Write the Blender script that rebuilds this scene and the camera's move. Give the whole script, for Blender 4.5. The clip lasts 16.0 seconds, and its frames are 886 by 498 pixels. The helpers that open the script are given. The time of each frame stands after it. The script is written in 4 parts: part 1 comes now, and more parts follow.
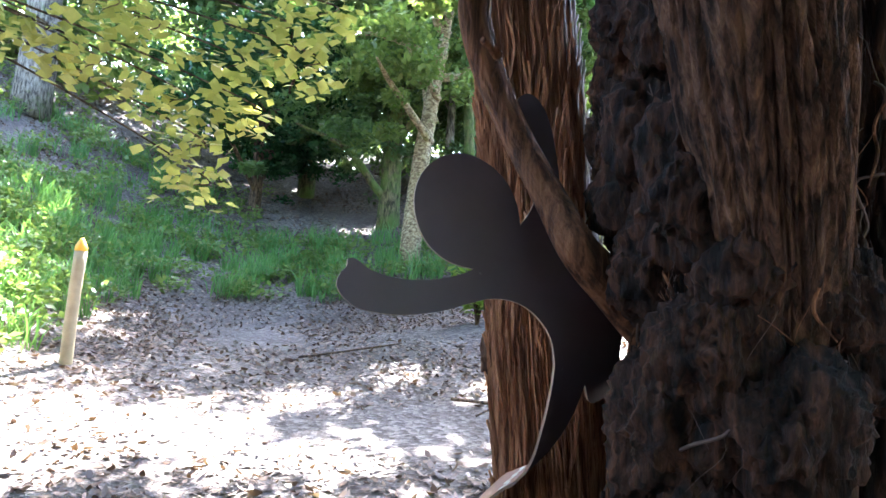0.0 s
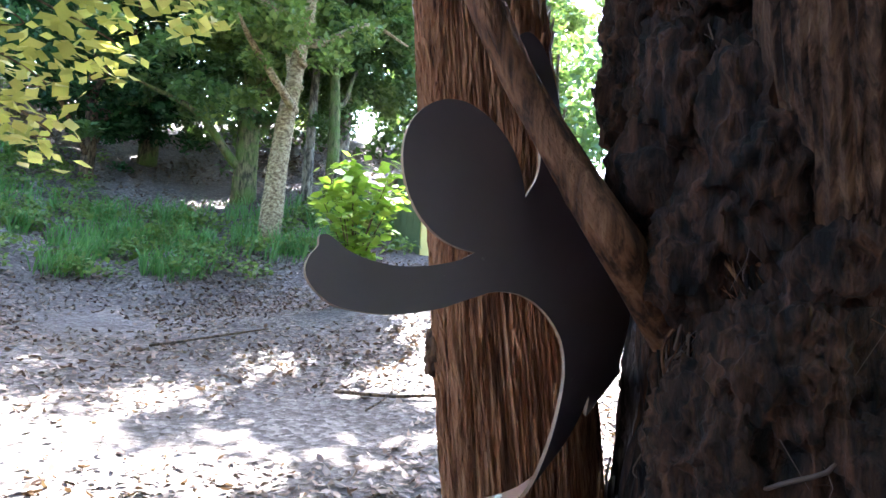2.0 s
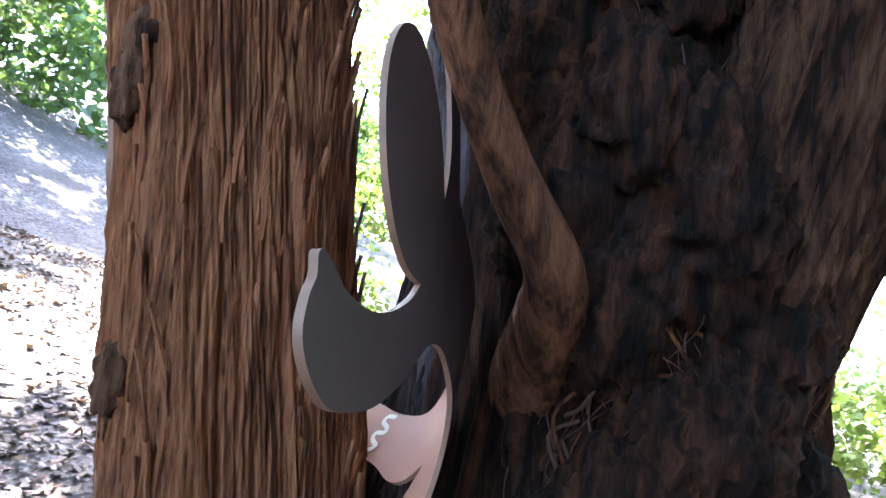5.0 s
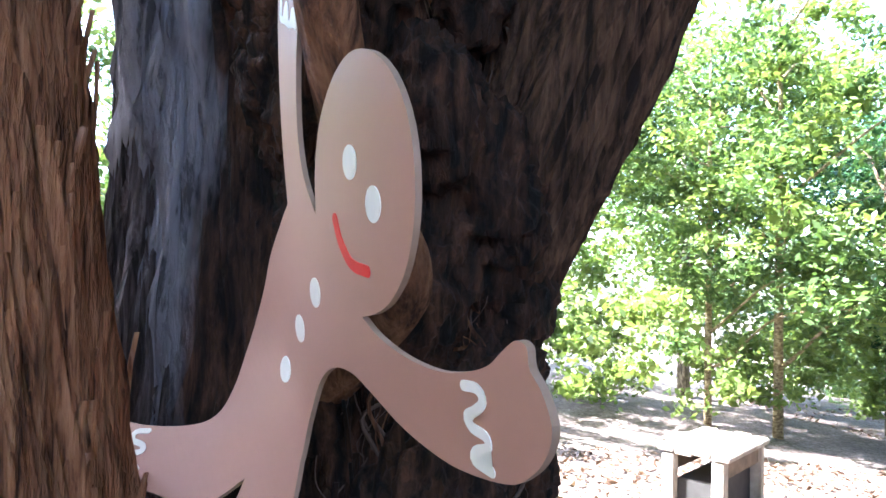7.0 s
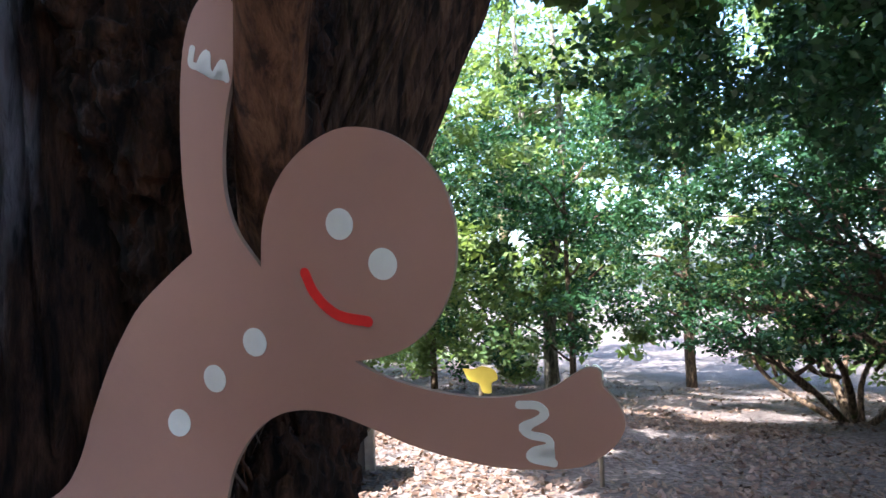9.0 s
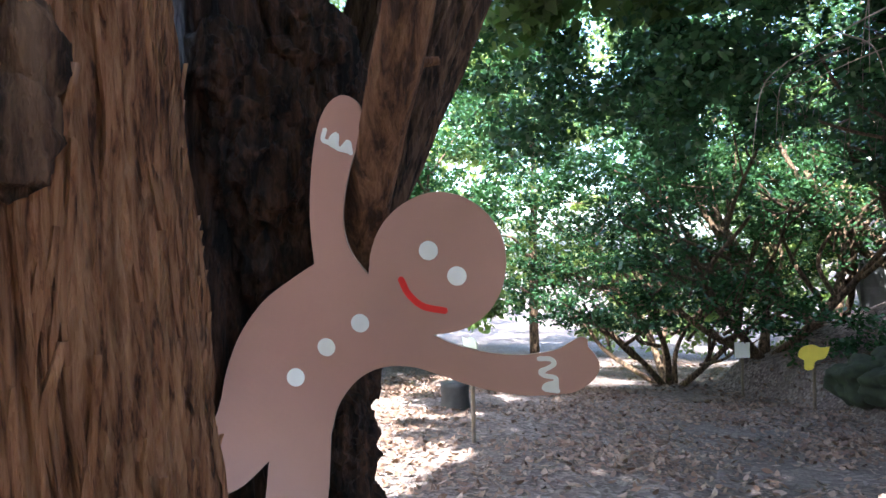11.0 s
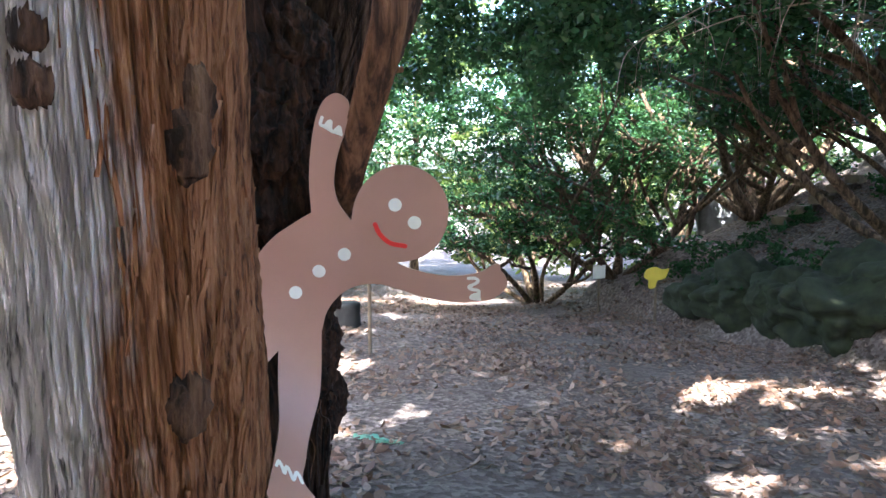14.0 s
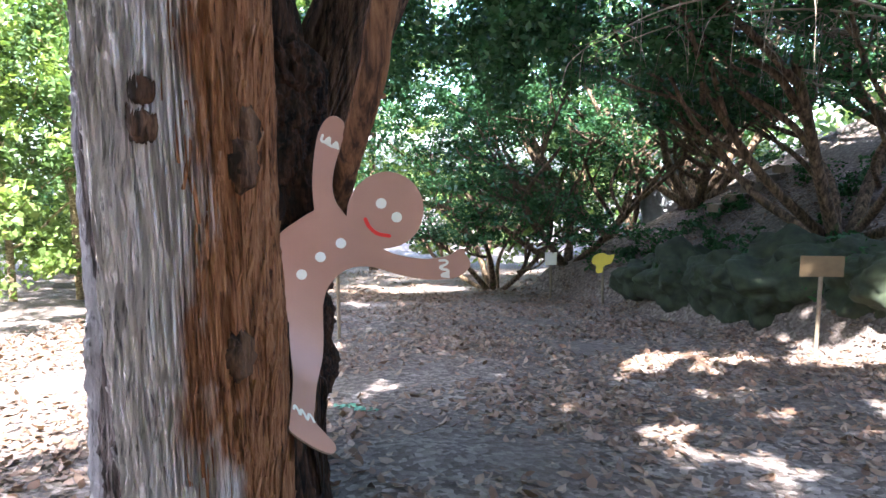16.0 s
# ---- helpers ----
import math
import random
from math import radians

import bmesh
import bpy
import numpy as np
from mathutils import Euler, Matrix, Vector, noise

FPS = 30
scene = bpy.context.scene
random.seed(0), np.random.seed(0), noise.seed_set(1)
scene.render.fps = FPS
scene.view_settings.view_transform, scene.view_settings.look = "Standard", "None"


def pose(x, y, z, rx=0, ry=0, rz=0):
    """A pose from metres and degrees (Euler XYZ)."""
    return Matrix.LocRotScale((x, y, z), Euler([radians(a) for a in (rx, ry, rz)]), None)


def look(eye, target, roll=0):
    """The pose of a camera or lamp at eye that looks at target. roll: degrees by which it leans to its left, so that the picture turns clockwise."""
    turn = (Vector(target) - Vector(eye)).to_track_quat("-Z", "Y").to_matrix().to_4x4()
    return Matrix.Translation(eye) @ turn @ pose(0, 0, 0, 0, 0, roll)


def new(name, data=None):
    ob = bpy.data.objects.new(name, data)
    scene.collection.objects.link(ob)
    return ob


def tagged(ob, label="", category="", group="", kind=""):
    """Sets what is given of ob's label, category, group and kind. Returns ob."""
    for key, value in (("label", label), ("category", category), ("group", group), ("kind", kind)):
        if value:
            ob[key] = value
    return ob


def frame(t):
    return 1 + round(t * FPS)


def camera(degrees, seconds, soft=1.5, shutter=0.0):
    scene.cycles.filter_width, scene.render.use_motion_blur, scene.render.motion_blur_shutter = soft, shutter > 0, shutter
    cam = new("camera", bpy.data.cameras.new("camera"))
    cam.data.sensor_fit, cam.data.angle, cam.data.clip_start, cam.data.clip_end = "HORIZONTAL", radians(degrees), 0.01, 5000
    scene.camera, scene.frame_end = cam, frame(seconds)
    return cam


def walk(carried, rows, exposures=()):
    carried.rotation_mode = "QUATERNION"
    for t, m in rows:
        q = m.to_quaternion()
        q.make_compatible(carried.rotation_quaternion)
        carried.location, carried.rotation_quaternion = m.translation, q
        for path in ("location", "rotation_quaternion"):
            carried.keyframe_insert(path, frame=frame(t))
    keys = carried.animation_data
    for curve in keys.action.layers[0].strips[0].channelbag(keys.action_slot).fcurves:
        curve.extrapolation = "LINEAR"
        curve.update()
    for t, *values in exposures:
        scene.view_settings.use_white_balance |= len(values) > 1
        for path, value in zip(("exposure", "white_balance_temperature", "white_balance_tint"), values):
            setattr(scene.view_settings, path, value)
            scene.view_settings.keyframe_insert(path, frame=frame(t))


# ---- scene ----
cam = camera(66.2, 16.0, 1.5, 0.12)
PATH = [
    (0, (-0.023, 0.083, 1.247), (0.317, 2.038, 1.497), 3.5),
    (0.5, (-0.047, 0.172, 1.240), (0.368, 2.117, 1.445), 3.8),
    (1, (-0.133, 0.367, 1.251), (0.448, 2.267, 1.477), 3.3),
    (1.1, (-0.146, 0.407, 1.259), (0.474, 2.304, 1.394), 0.1),
    (1.2, (-0.158, 0.441, 1.267), (0.476, 2.329, 1.449), 2.9),
    (1.5, (-0.197, 0.495, 1.290), (0.498, 2.362, 1.470), 2.6),
    (2, (-0.218, 0.598, 1.279), (0.554, 2.430, 1.496), 3.3),
    (2.4, (-0.201, 0.701, 1.262), (0.690, 2.479, 1.477), 3.1),
    (2.5, (-0.230, 0.785, 1.277), (0.688, 2.548, 1.492), 2.9),
    (2.7, (-0.216, 0.878, 1.303), (0.757, 2.614, 1.498), 1.9),
    (3, (-0.258, 0.928, 1.341), (0.800, 2.613, 1.541), 2.8),
    (3.5, (-0.289, 1.025, 1.353), (0.919, 2.606, 1.552), 5.1),
    (3.7, (-0.312, 1.087, 1.348), (1.008, 2.576, 1.550), 5.0),
    (5.8, (-0.396, 1.628, 1.402), (1.571, 1.964, 1.547), 3.4),
    (6, (-0.392, 1.678, 1.411), (1.597, 1.864, 1.503), 1.2),
    (6.5, (-0.418, 1.808, 1.423), (1.566, 1.580, 1.532), 1.2),
    (7, (-0.466, 1.962, 1.458), (1.445, 1.382, 1.574), 1.8),
    (7.5, (-0.444, 2.042, 1.467), (1.399, 1.275, 1.592), 1.8),
    (8, (-0.371, 2.173, 1.473), (1.295, 1.073, 1.584), -1.3),
    (8.5, (-0.338, 2.288, 1.514), (1.154, 0.957, 1.566), -1.9),
    (9, (-0.308, 2.484, 1.532), (0.894, 0.888, 1.612), -2.3),
    (9.2, (-0.296, 2.558, 1.517), (0.820, 0.902, 1.624), -2.1),
    (11.3, (-0.282, 3.245, 1.636), (0.474, 1.394, 1.595), -1.7),
    (11.5, (-0.274, 3.283, 1.646), (0.436, 1.415, 1.579), -1.9),
    (12, (-0.302, 3.399, 1.663), (0.378, 1.520, 1.574), -0.6),
    (12.5, (-0.364, 3.548, 1.659), (0.296, 1.665, 1.524), -2.3),
    (13, (-0.381, 3.671, 1.694), (0.270, 1.788, 1.527), -0.3),
    (13.5, (-0.331, 3.788, 1.706), (0.253, 1.884, 1.522), -1.3),
    (14, (-0.308, 3.891, 1.725), (0.166, 1.963, 1.488), 0.2),
    (14.5, (-0.352, 4.009, 1.726), (0.046, 2.063, 1.494), 0.7),
    (15, (-0.396, 4.166, 1.755), (0.038, 2.227, 1.522), 0.2),
    (15.5, (-0.390, 4.304, 1.768), (0.035, 2.363, 1.538), -0.6),
    (16, (-0.364, 4.474, 1.785), (-0.018, 2.522, 1.521), -0.3),
]
walk(cam, [(t, look(eye, target, roll)) for t, eye, target, roll in PATH], [(0, 4.3, 5500, 11), (3.7, 4.15, 5500, 11), (5.8, 4.2, 5450, 14), (7.5, 3.85, 5450, 14), (9.2, 2.75, 5500, 13), (11.3, 3.45, 5600, 11), (16, 3.7, 5600, 11)])

# ---- world, sun ----
SUN_AZ, SUN_EL = 20.0, 56.0      # degrees from +y towards +x, and up
world = bpy.data.worlds.new("world")
scene.world = world
world.use_nodes = True
wn = world.node_tree.nodes
sky = wn.new("ShaderNodeTexSky")
sky.sky_type, sky.sun_disc = "NISHITA", False
sky.sun_elevation, sky.sun_rotation = radians(SUN_EL), radians(SUN_AZ)
sky.air_density, sky.dust_density = 1.0, 2.5
wn["Background"].inputs["Strength"].default_value = 0.15
world.node_tree.links.new(sky.outputs[0], wn["Background"].inputs["Color"])
sun = new("sun", bpy.data.lights.new("sun", "SUN"))
sun.data.energy, sun.data.angle, sun.data.color = 5.0, radians(0.6), (1.0, 0.93, 0.82)
sa, se = radians(SUN_AZ), radians(SUN_EL)
sun.matrix_world = look((20*math.sin(sa)*math.cos(se), 20*math.cos(sa)*math.cos(se), 20*math.sin(se)), (0, 0, 0))


# ---- materials ----
def mat(name):
    m = bpy.data.materials.new(name)
    m.use_nodes = True
    return m, m.node_tree.nodes, m.node_tree.links, m.node_tree.nodes["Principled BSDF"]


def ramp(n, stops):
    r = n.new("ShaderNodeValToRGB")
    while len(r.color_ramp.elements) < len(stops):
        r.color_ramp.elements.new(0.5)
    for e, (p, c) in zip(r.color_ramp.elements, stops):
        e.position, e.color = p, (*c, 1)
    return r


def coords(n, l, scale, kind="Object"):
    tc, mp = n.new("ShaderNodeTexCoord"), n.new("ShaderNodeMapping")
    mp.inputs["Scale"].default_value = scale
    l.new(tc.outputs[kind], mp.inputs["Vector"])
    return mp.outputs[0]


def noise_tex(n, l, vec, scale, detail=6, rough=0.6, dist=0.0):
    t = n.new("ShaderNodeTexNoise")
    t.inputs["Scale"].default_value, t.inputs["Detail"].default_value = scale, detail
    t.inputs["Roughness"].default_value, t.inputs["Distortion"].default_value = rough, dist
    l.new(vec, t.inputs["Vector"])
    return t.outputs["Fac"]


def bump(n, l, height, b, strength, distance):
    k = n.new("ShaderNodeBump")
    k.inputs["Strength"].default_value, k.inputs["Distance"].default_value = strength, distance
    l.new(height, k.inputs["Height"])
    l.new(k.outputs[0], b.inputs["Normal"])
    return k


def mix_rgb(n, l, fac, a, b, mode="MIX"):
    m = n.new("ShaderNodeMix")
    m.data_type, m.blend_type = "RGBA", mode
    for sock, v in ((m.inputs["Factor"], fac), (m.inputs["A"], a), (m.inputs["B"], b)):
        if isinstance(v, (int, float)):
            sock.default_value = v
        elif isinstance(v, tuple):
            sock.default_value = (*v, 1)
        else:
            l.new(v, sock)
    return m.outputs["Result"]


def bark(name, dark, mid, light, grey=0.0, grey_col=(0.42, 0.38, 0.36), stretch=0.09, scale=34, moss=0.0, side=None, far=0.0, low=0.40):
    """Fibrous bark: long upright fibres, dark furrows, weathered grey patches; side: facing whose brightness is put
    into the grey.
    """
    m, n, l, b = mat(name)
    v = coords(n, l, (1, 1, stretch))
    fib = noise_tex(n, l, v, scale, 8, 0.65, 0.4)
    big = noise_tex(n, l, coords(n, l, (1, 1, 0.35)), 3.2, 5, 0.6)
    fine = noise_tex(n, l, coords(n, l, (1, 1, 0.25)), 120, 4, 0.6)
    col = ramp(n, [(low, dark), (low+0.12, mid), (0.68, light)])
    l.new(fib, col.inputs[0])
    out = col.outputs[0]
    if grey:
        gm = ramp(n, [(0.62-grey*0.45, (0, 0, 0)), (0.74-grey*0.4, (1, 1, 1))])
        # grey gathers on one facing, with the light it catches in the colour
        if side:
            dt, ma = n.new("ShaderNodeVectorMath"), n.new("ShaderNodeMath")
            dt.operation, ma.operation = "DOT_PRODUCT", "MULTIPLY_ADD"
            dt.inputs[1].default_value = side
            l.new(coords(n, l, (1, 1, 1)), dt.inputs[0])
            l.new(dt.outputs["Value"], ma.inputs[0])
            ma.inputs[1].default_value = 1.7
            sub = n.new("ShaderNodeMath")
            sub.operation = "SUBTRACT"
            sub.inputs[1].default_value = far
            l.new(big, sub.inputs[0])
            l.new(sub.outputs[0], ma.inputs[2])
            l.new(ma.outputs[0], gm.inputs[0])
        else:
            l.new(big, gm.inputs[0])
        gl = ramp(n, [(0.36, tuple(c*0.3 for c in grey_col)), (0.43, tuple(c*0.85 for c in grey_col)), (0.60, grey_col)])
        l.new(fib, gl.inputs[0])
        out = mix_rgb(n, l, gm.outputs[0], out, gl.outputs[0])
    if moss:
        mm = ramp(n, [(0.66-moss*0.4, (0, 0, 0)), (0.8-moss*0.35, (0.8, 0.8, 0.8))])
        l.new(noise_tex(n, l, coords(n, l, (1, 1, 1)), 2.3, 6, 0.65), mm.inputs[0])
        out = mix_rgb(n, l, mm.outputs[0], out, (0.10, 0.15, 0.03))
    l.new(out, b.inputs["Base Color"])
    b.inputs["Roughness"].default_value = 0.85
    b.inputs["Specular IOR Level"].default_value = 0.25
    add = n.new("ShaderNodeMath")
    add.operation = "MULTIPLY_ADD"
    add.inputs[1].default_value = 0.3
    l.new(fine, add.inputs[0])
    l.new(fib, add.inputs[2])
    bump(n, l, add.outputs[0], b, 1.0, 0.03)
    return m


def leaf_mat(name, a, b2, c, trans=0.45, rough=0.4):
    """Leaves: three tones varied leaf by leaf, partly letting light through."""
    m, n, l, b = mat(name)
    g = n.new("ShaderNodeNewGeometry")
    r = ramp(n, [(0.1, a), (0.5, b2), (0.95, c)])
    l.new(g.outputs["Random Per Island"], r.inputs[0])
    v = noise_tex(n, l, coords(n, l, (1, 1, 1)), 40, 3)
    col = mix_rgb(n, l, v, r.outputs[0], b2)
    l.new(col, b.inputs["Base Color"])
    b.inputs["Roughness"].default_value = rough
    b.inputs["Specular IOR Level"].default_value = 0.4
    t = n.new("ShaderNodeBsdfTranslucent")
    bright = mix_rgb(n, l, 1.0, col, (1.0, 1.0, 0.55), "MULTIPLY")
    l.new(bright, t.inputs["Color"])
    mx = n.new("ShaderNodeMixShader")
    mx.inputs[0].default_value = trans
    l.new(b.outputs[0], mx.inputs[1])
    l.new(t.outputs[0], mx.inputs[2])
    l.new(mx.outputs[0], n["Material Output"].inputs["Surface"])
    return m


def paint(name, col, rough=0.5, var=0.12, scale=6, bump_s=0.08, wear=None):
    m, n, l, b = mat(name)
    v = coords(n, l, (1, 1, 1))
    a = noise_tex(n, l, v, scale, 5)
    f = noise_tex(n, l, v, scale*22, 4)
    lo, hi = tuple(c*(1-var) for c in col), tuple(min(1, c*(1+var)) for c in col)
    r = ramp(n, [(0.3, lo), (0.7, hi)])
    l.new(a, r.inputs[0])
    out = r.outputs[0]
    if wear:
        w = ramp(n, [(0.68, (0, 0, 0)), (0.74, (1, 1, 1))])
        l.new(noise_tex(n, l, v, scale*5, 6, 0.7), w.inputs[0])
        out = mix_rgb(n, l, w.outputs[0], out, wear)
    l.new(out, b.inputs["Base Color"])
    b.inputs["Roughness"].default_value = rough
    bump(n, l, f, b, bump_s, 0.002)
    return m


# pale side: weathered grey bark plus skylight put into its colour
M_BARK_RED = bark("bark_red", (0.06, 0.023, 0.012), (0.29, 0.12, 0.055), (0.50, 0.25, 0.125), grey=0.26, grey_col=(0.78, 0.70, 0.68), side=(0.80, 0.60, 0.0), low=0.34, stretch=0.06, scale=58)
# grey on this facing: silvery bark with its sheen painted into the colour
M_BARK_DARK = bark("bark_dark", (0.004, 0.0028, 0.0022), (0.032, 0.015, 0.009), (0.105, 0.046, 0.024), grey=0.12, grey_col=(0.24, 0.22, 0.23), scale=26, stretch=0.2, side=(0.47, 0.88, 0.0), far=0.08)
M_BARK_STEM = bark("bark_stem", (0.015, 0.008, 0.005), (0.085, 0.043, 0.025), (0.19, 0.105, 0.06), scale=30)
M_BARK_SILVER = bark("bark_silver", (0.02, 0.015, 0.014), (0.10, 0.075, 0.07), (0.32, 0.27, 0.26), scale=28)
M_BARK_FLAKE = bark("bark_flake", (0.16, 0.13, 0.125), (0.48, 0.43, 0.42), (0.74, 0.67, 0.65), scale=40)
M_BARK_ORANGE = bark("bark_orange", (0.05, 0.022, 0.012), (0.17, 0.075, 0.036), (0.30, 0.15, 0.075), scale=26, stretch=0.12)
M_BARK_GREY = bark("bark_grey", (0.06, 0.05, 0.04), (0.20, 0.17, 0.13), (0.36, 0.32, 0.25), scale=18, stretch=0.3, moss=0.25)
M_BARK_MOSS = bark("bark_mossy", (0.03, 0.025, 0.015), (0.12, 0.10, 0.05), (0.24, 0.20, 0.10), scale=18, stretch=0.3, moss=0.6)
M_BARK_PALE = bark("bark_pale", (0.13, 0.09, 0.05), (0.33, 0.25, 0.14), (0.55, 0.45, 0.28), scale=16, stretch=1.6, moss=0.2)
M_BARK_BROWN = bark("bark_brown", (0.03, 0.02, 0.012), (0.11, 0.07, 0.042), (0.23, 0.16, 0.10), scale=22, stretch=0.3, moss=0.1)
M_LEAF_GREEN = leaf_mat("leaf_green", (0.05, 0.095, 0.03), (0.10, 0.165, 0.055), (0.18, 0.25, 0.09))
M_LEAF_DARK = leaf_mat("leaf_dark", (0.018, 0.055, 0.026), (0.04, 0.10, 0.042), (0.085, 0.16, 0.07), 0.35, 0.25)
M_LEAF_LIGHT = leaf_mat("leaf_light", (0.10, 0.16, 0.045), (0.17, 0.235, 0.07), (0.27, 0.33, 0.11), 0.5)
M_LEAF_YELLOW = leaf_mat("leaf_yellow", (0.28, 0.30, 0.08), (0.40, 0.39, 0.13), (0.54, 0.49, 0.19), 0.55)
M_LEAF_LIME = leaf_mat("leaf_lime", (0.18, 0.29, 0.04), (0.28, 0.40, 0.06), (0.40, 0.48, 0.10), 0.5)
M_GRASS = leaf_mat("grass", (0.07, 0.16, 0.045), (0.13, 0.26, 0.075), (0.24, 0.36, 0.12), 0.4)
M_FALLEN = leaf_mat("fallen_leaf", (0.06, 0.032, 0.02), (0.15, 0.088, 0.058), (0.40, 0.30, 0.24), 0.1, 0.5)
M_FIG_FRONT = paint("gingerbread_paint", (0.42, 0.230, 0.168), 0.36, 0.06, 3, 0.05)
M_FIG_BACK = paint("backing_paint", (0.085, 0.062, 0.068), 0.55, 0.12, 5, 0.1, wear=(0.16, 0.13, 0.13))
M_FIG_EDGE = paint("board_edge", (0.30, 0.20, 0.14), 0.6, 0.25, 14, 0.15)
M_ICING = paint("icing_white", (0.80, 0.79, 0.72), 0.45, 0.05, 20)
M_MOUTH = paint("mouth_red", (0.72, 0.025, 0.02), 0.4, 0.08, 20)
M_SHED_YELLOW = paint("shed_yellow", (0.50, 0.42, 0.13), 0.6, 0.12, 3, 0.1)
M_SHED_GREEN = paint("shed_green", (0.10, 0.13, 0.055), 0.6, 0.15, 3, 0.1)
M_SHED_ROOF = paint("shed_roof", (0.23, 0.19, 0.14), 0.8, 0.2, 5)
M_WOOD = paint("weathered_wood", (0.17, 0.13, 0.09), 0.8, 0.3, 12, 0.3)
M_WOOD_GREY = paint("grey_wood", (0.36, 0.32, 0.26), 0.8, 0.25, 10, 0.3)
M_PEG = paint("peg_wood", (0.40, 0.30, 0.17), 0.7, 0.2, 9, 0.2)
M_PEG_TOP = paint("peg_top", (0.80, 0.42, 0.03), 0.5, 0.1, 9)
M_SIGN_Y = paint("sign_yellow", (0.72, 0.56, 0.07), 0.45, 0.08, 6)
M_SIGN_W = paint("sign_white", (0.72, 0.72, 0.66), 0.5, 0.08, 6)
M_SIGN_G = paint("sign_green", (0.55, 0.62, 0.50), 0.5, 0.1, 6)
M_SIGN_B = paint("sign_brown", (0.13, 0.085, 0.04), 0.6, 0.2, 8)
M_STONE = paint("mossy_stone", (0.16, 0.17, 0.10), 0.9, 0.4, 5, 0.5)
M_STONE_GREY = paint("grey_stone", (0.20, 0.20, 0.21), 0.9, 0.4, 4, 0.5)
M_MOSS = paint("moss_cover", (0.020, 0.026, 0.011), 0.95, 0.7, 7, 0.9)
M_STUMP = paint("pot_dark", (0.035, 0.033, 0.03), 0.7, 0.3, 8, 0.3)


def ground_mat():
    m, n, l, b = mat("forest_floor")
    v = coords(n, l, (1, 1, 1))
    big = noise_tex(n, l, v, 0.55, 5, 0.6)
    vor = n.new("ShaderNodeTexVoronoi")
    vor.inputs["Scale"].default_value = 26
    vor.inputs["Randomness"].default_value = 1.0
    l.new(v, vor.inputs["Vector"])
    fine = noise_tex(n, l, v, 70, 6, 0.7)
    soil = ramp(n, [(0.3, (0.04, 0.029, 0.023)), (0.7, (0.11, 0.083, 0.07))])
    l.new(fine, soil.inputs[0])
    chip = ramp(n, [(0.0, (0.05, 0.035, 0.028)), (0.5, (0.14, 0.105, 0.09)), (1.0, (0.30, 0.25, 0.225))])
    sep = n.new("ShaderNodeSeparateColor")
    l.new(vor.outputs["Color"], sep.inputs[0])
    l.new(sep.outputs[0], chip.inputs[0])
    k = ramp(n, [(0.38, (0.25, 0.25, 0.25)), (0.62, (0.9, 0.9, 0.9))])
    l.new(big, k.inputs[0])
    l.new(mix_rgb(n, l, k.outputs[0], soil.outputs[0], chip.outputs[0]), b.inputs["Base Color"])
    b.inputs["Roughness"].default_value = 0.9
    add = n.new("ShaderNodeMath")
    add.operation = "MULTIPLY_ADD"
    add.inputs[1].default_value = 0.6
    l.new(fine, add.inputs[0])
    l.new(vor.outputs["Distance"], add.inputs[2])
    bump(n, l, add.outputs[0], b, 0.8, 0.02)
    return m


M_GROUND = ground_mat()


# ---- builders ----
def sp(a, k=3.0):
    return a if a*k > 30 else math.log1p(math.exp(k*a))/k


def T(x, y):
    """Height of the ground."""
    z = 0.105*y if y > -22 else -2.31
    z += 0.045*sp(y-4.5) + 0.26*min(sp(x-0.4), 2.4)*min(max((y-3)/4, 0), 1)
    z += 0.30*min(sp(y-9.8), 14) + 0.42*min(sp(-x-2.6), 9)*min(max((y-3.5)/3, 0), 1)
    foot = 0.3 if y < -10 else 0.3-(y+10)*0.54
    near = min(max((2.5-y)/4, 0), 1)
    z += 0.52*min(sp(foot-0.25-x, 4), 9)*near
    step = min(max((foot-x+0.1)/0.55, 0), 1)
    z += 0.42*step*step*(3-2*step)*min(max((y+12.5)/2.5, 0), 1)*min(max((-1.0-y)/2, 0), 1)
    return z


def part(name, bm, material, parent=None, label=""):
    me = bpy.data.meshes.new(name)
    bm.to_mesh(me)
    bm.free()
    return mesh_part(name, me, material, parent, label)


def mesh_part(name, me, material, parent=None, label=""):
    for m in material if isinstance(material, (list, tuple)) else [material]:
        me.materials.append(m)
    ob = new(name, me)
    if parent:
        ob.parent = parent
    return tagged(ob, label)


def thing(name, label, category, loc=(0, 0, 0), group="", kind=""):
    e = new(name)
    e.location = loc
    e.empty_display_size = 0.1
    return tagged(e, label, category, group, kind)


def from_arrays(name, verts, faces, smooth=False):
    me = bpy.data.meshes.new(name)
    me.from_pydata(verts, [], faces)
    if smooth:
        me.polygons.foreach_set("use_smooth", [True]*len(me.polygons))
    return me


def box(bm, size, m=Matrix(), bevel=0.0):
    r = bmesh.ops.create_cube(bm, size=1, matrix=m @ Matrix.Diagonal((*size, 1)))
    if bevel:
        edges = {e for v in r["verts"] for e in v.link_edges}
        bmesh.ops.bevel(bm, geom=list(edges), offset=bevel, segments=2, affect="EDGES")
    return r


def spline(pts, n):
    """Points along a smooth curve through pts (any dimension)."""
    p = np.array(pts, float)
    p = np.vstack([2*p[0]-p[1], p, 2*p[-1]-p[-2]])
    out = []
    for i in range(1, len(p)-2):
        for k in range(n):
            t = k/n
            a, b, c, d = p[i-1:i+3]
            out.append(0.5*(2*b+(c-a)*t+(2*a-5*b+4*c-d)*t*t+(3*b-a-3*c+d)*t**3))
    out.append(p[-2])
    return np.array(out)


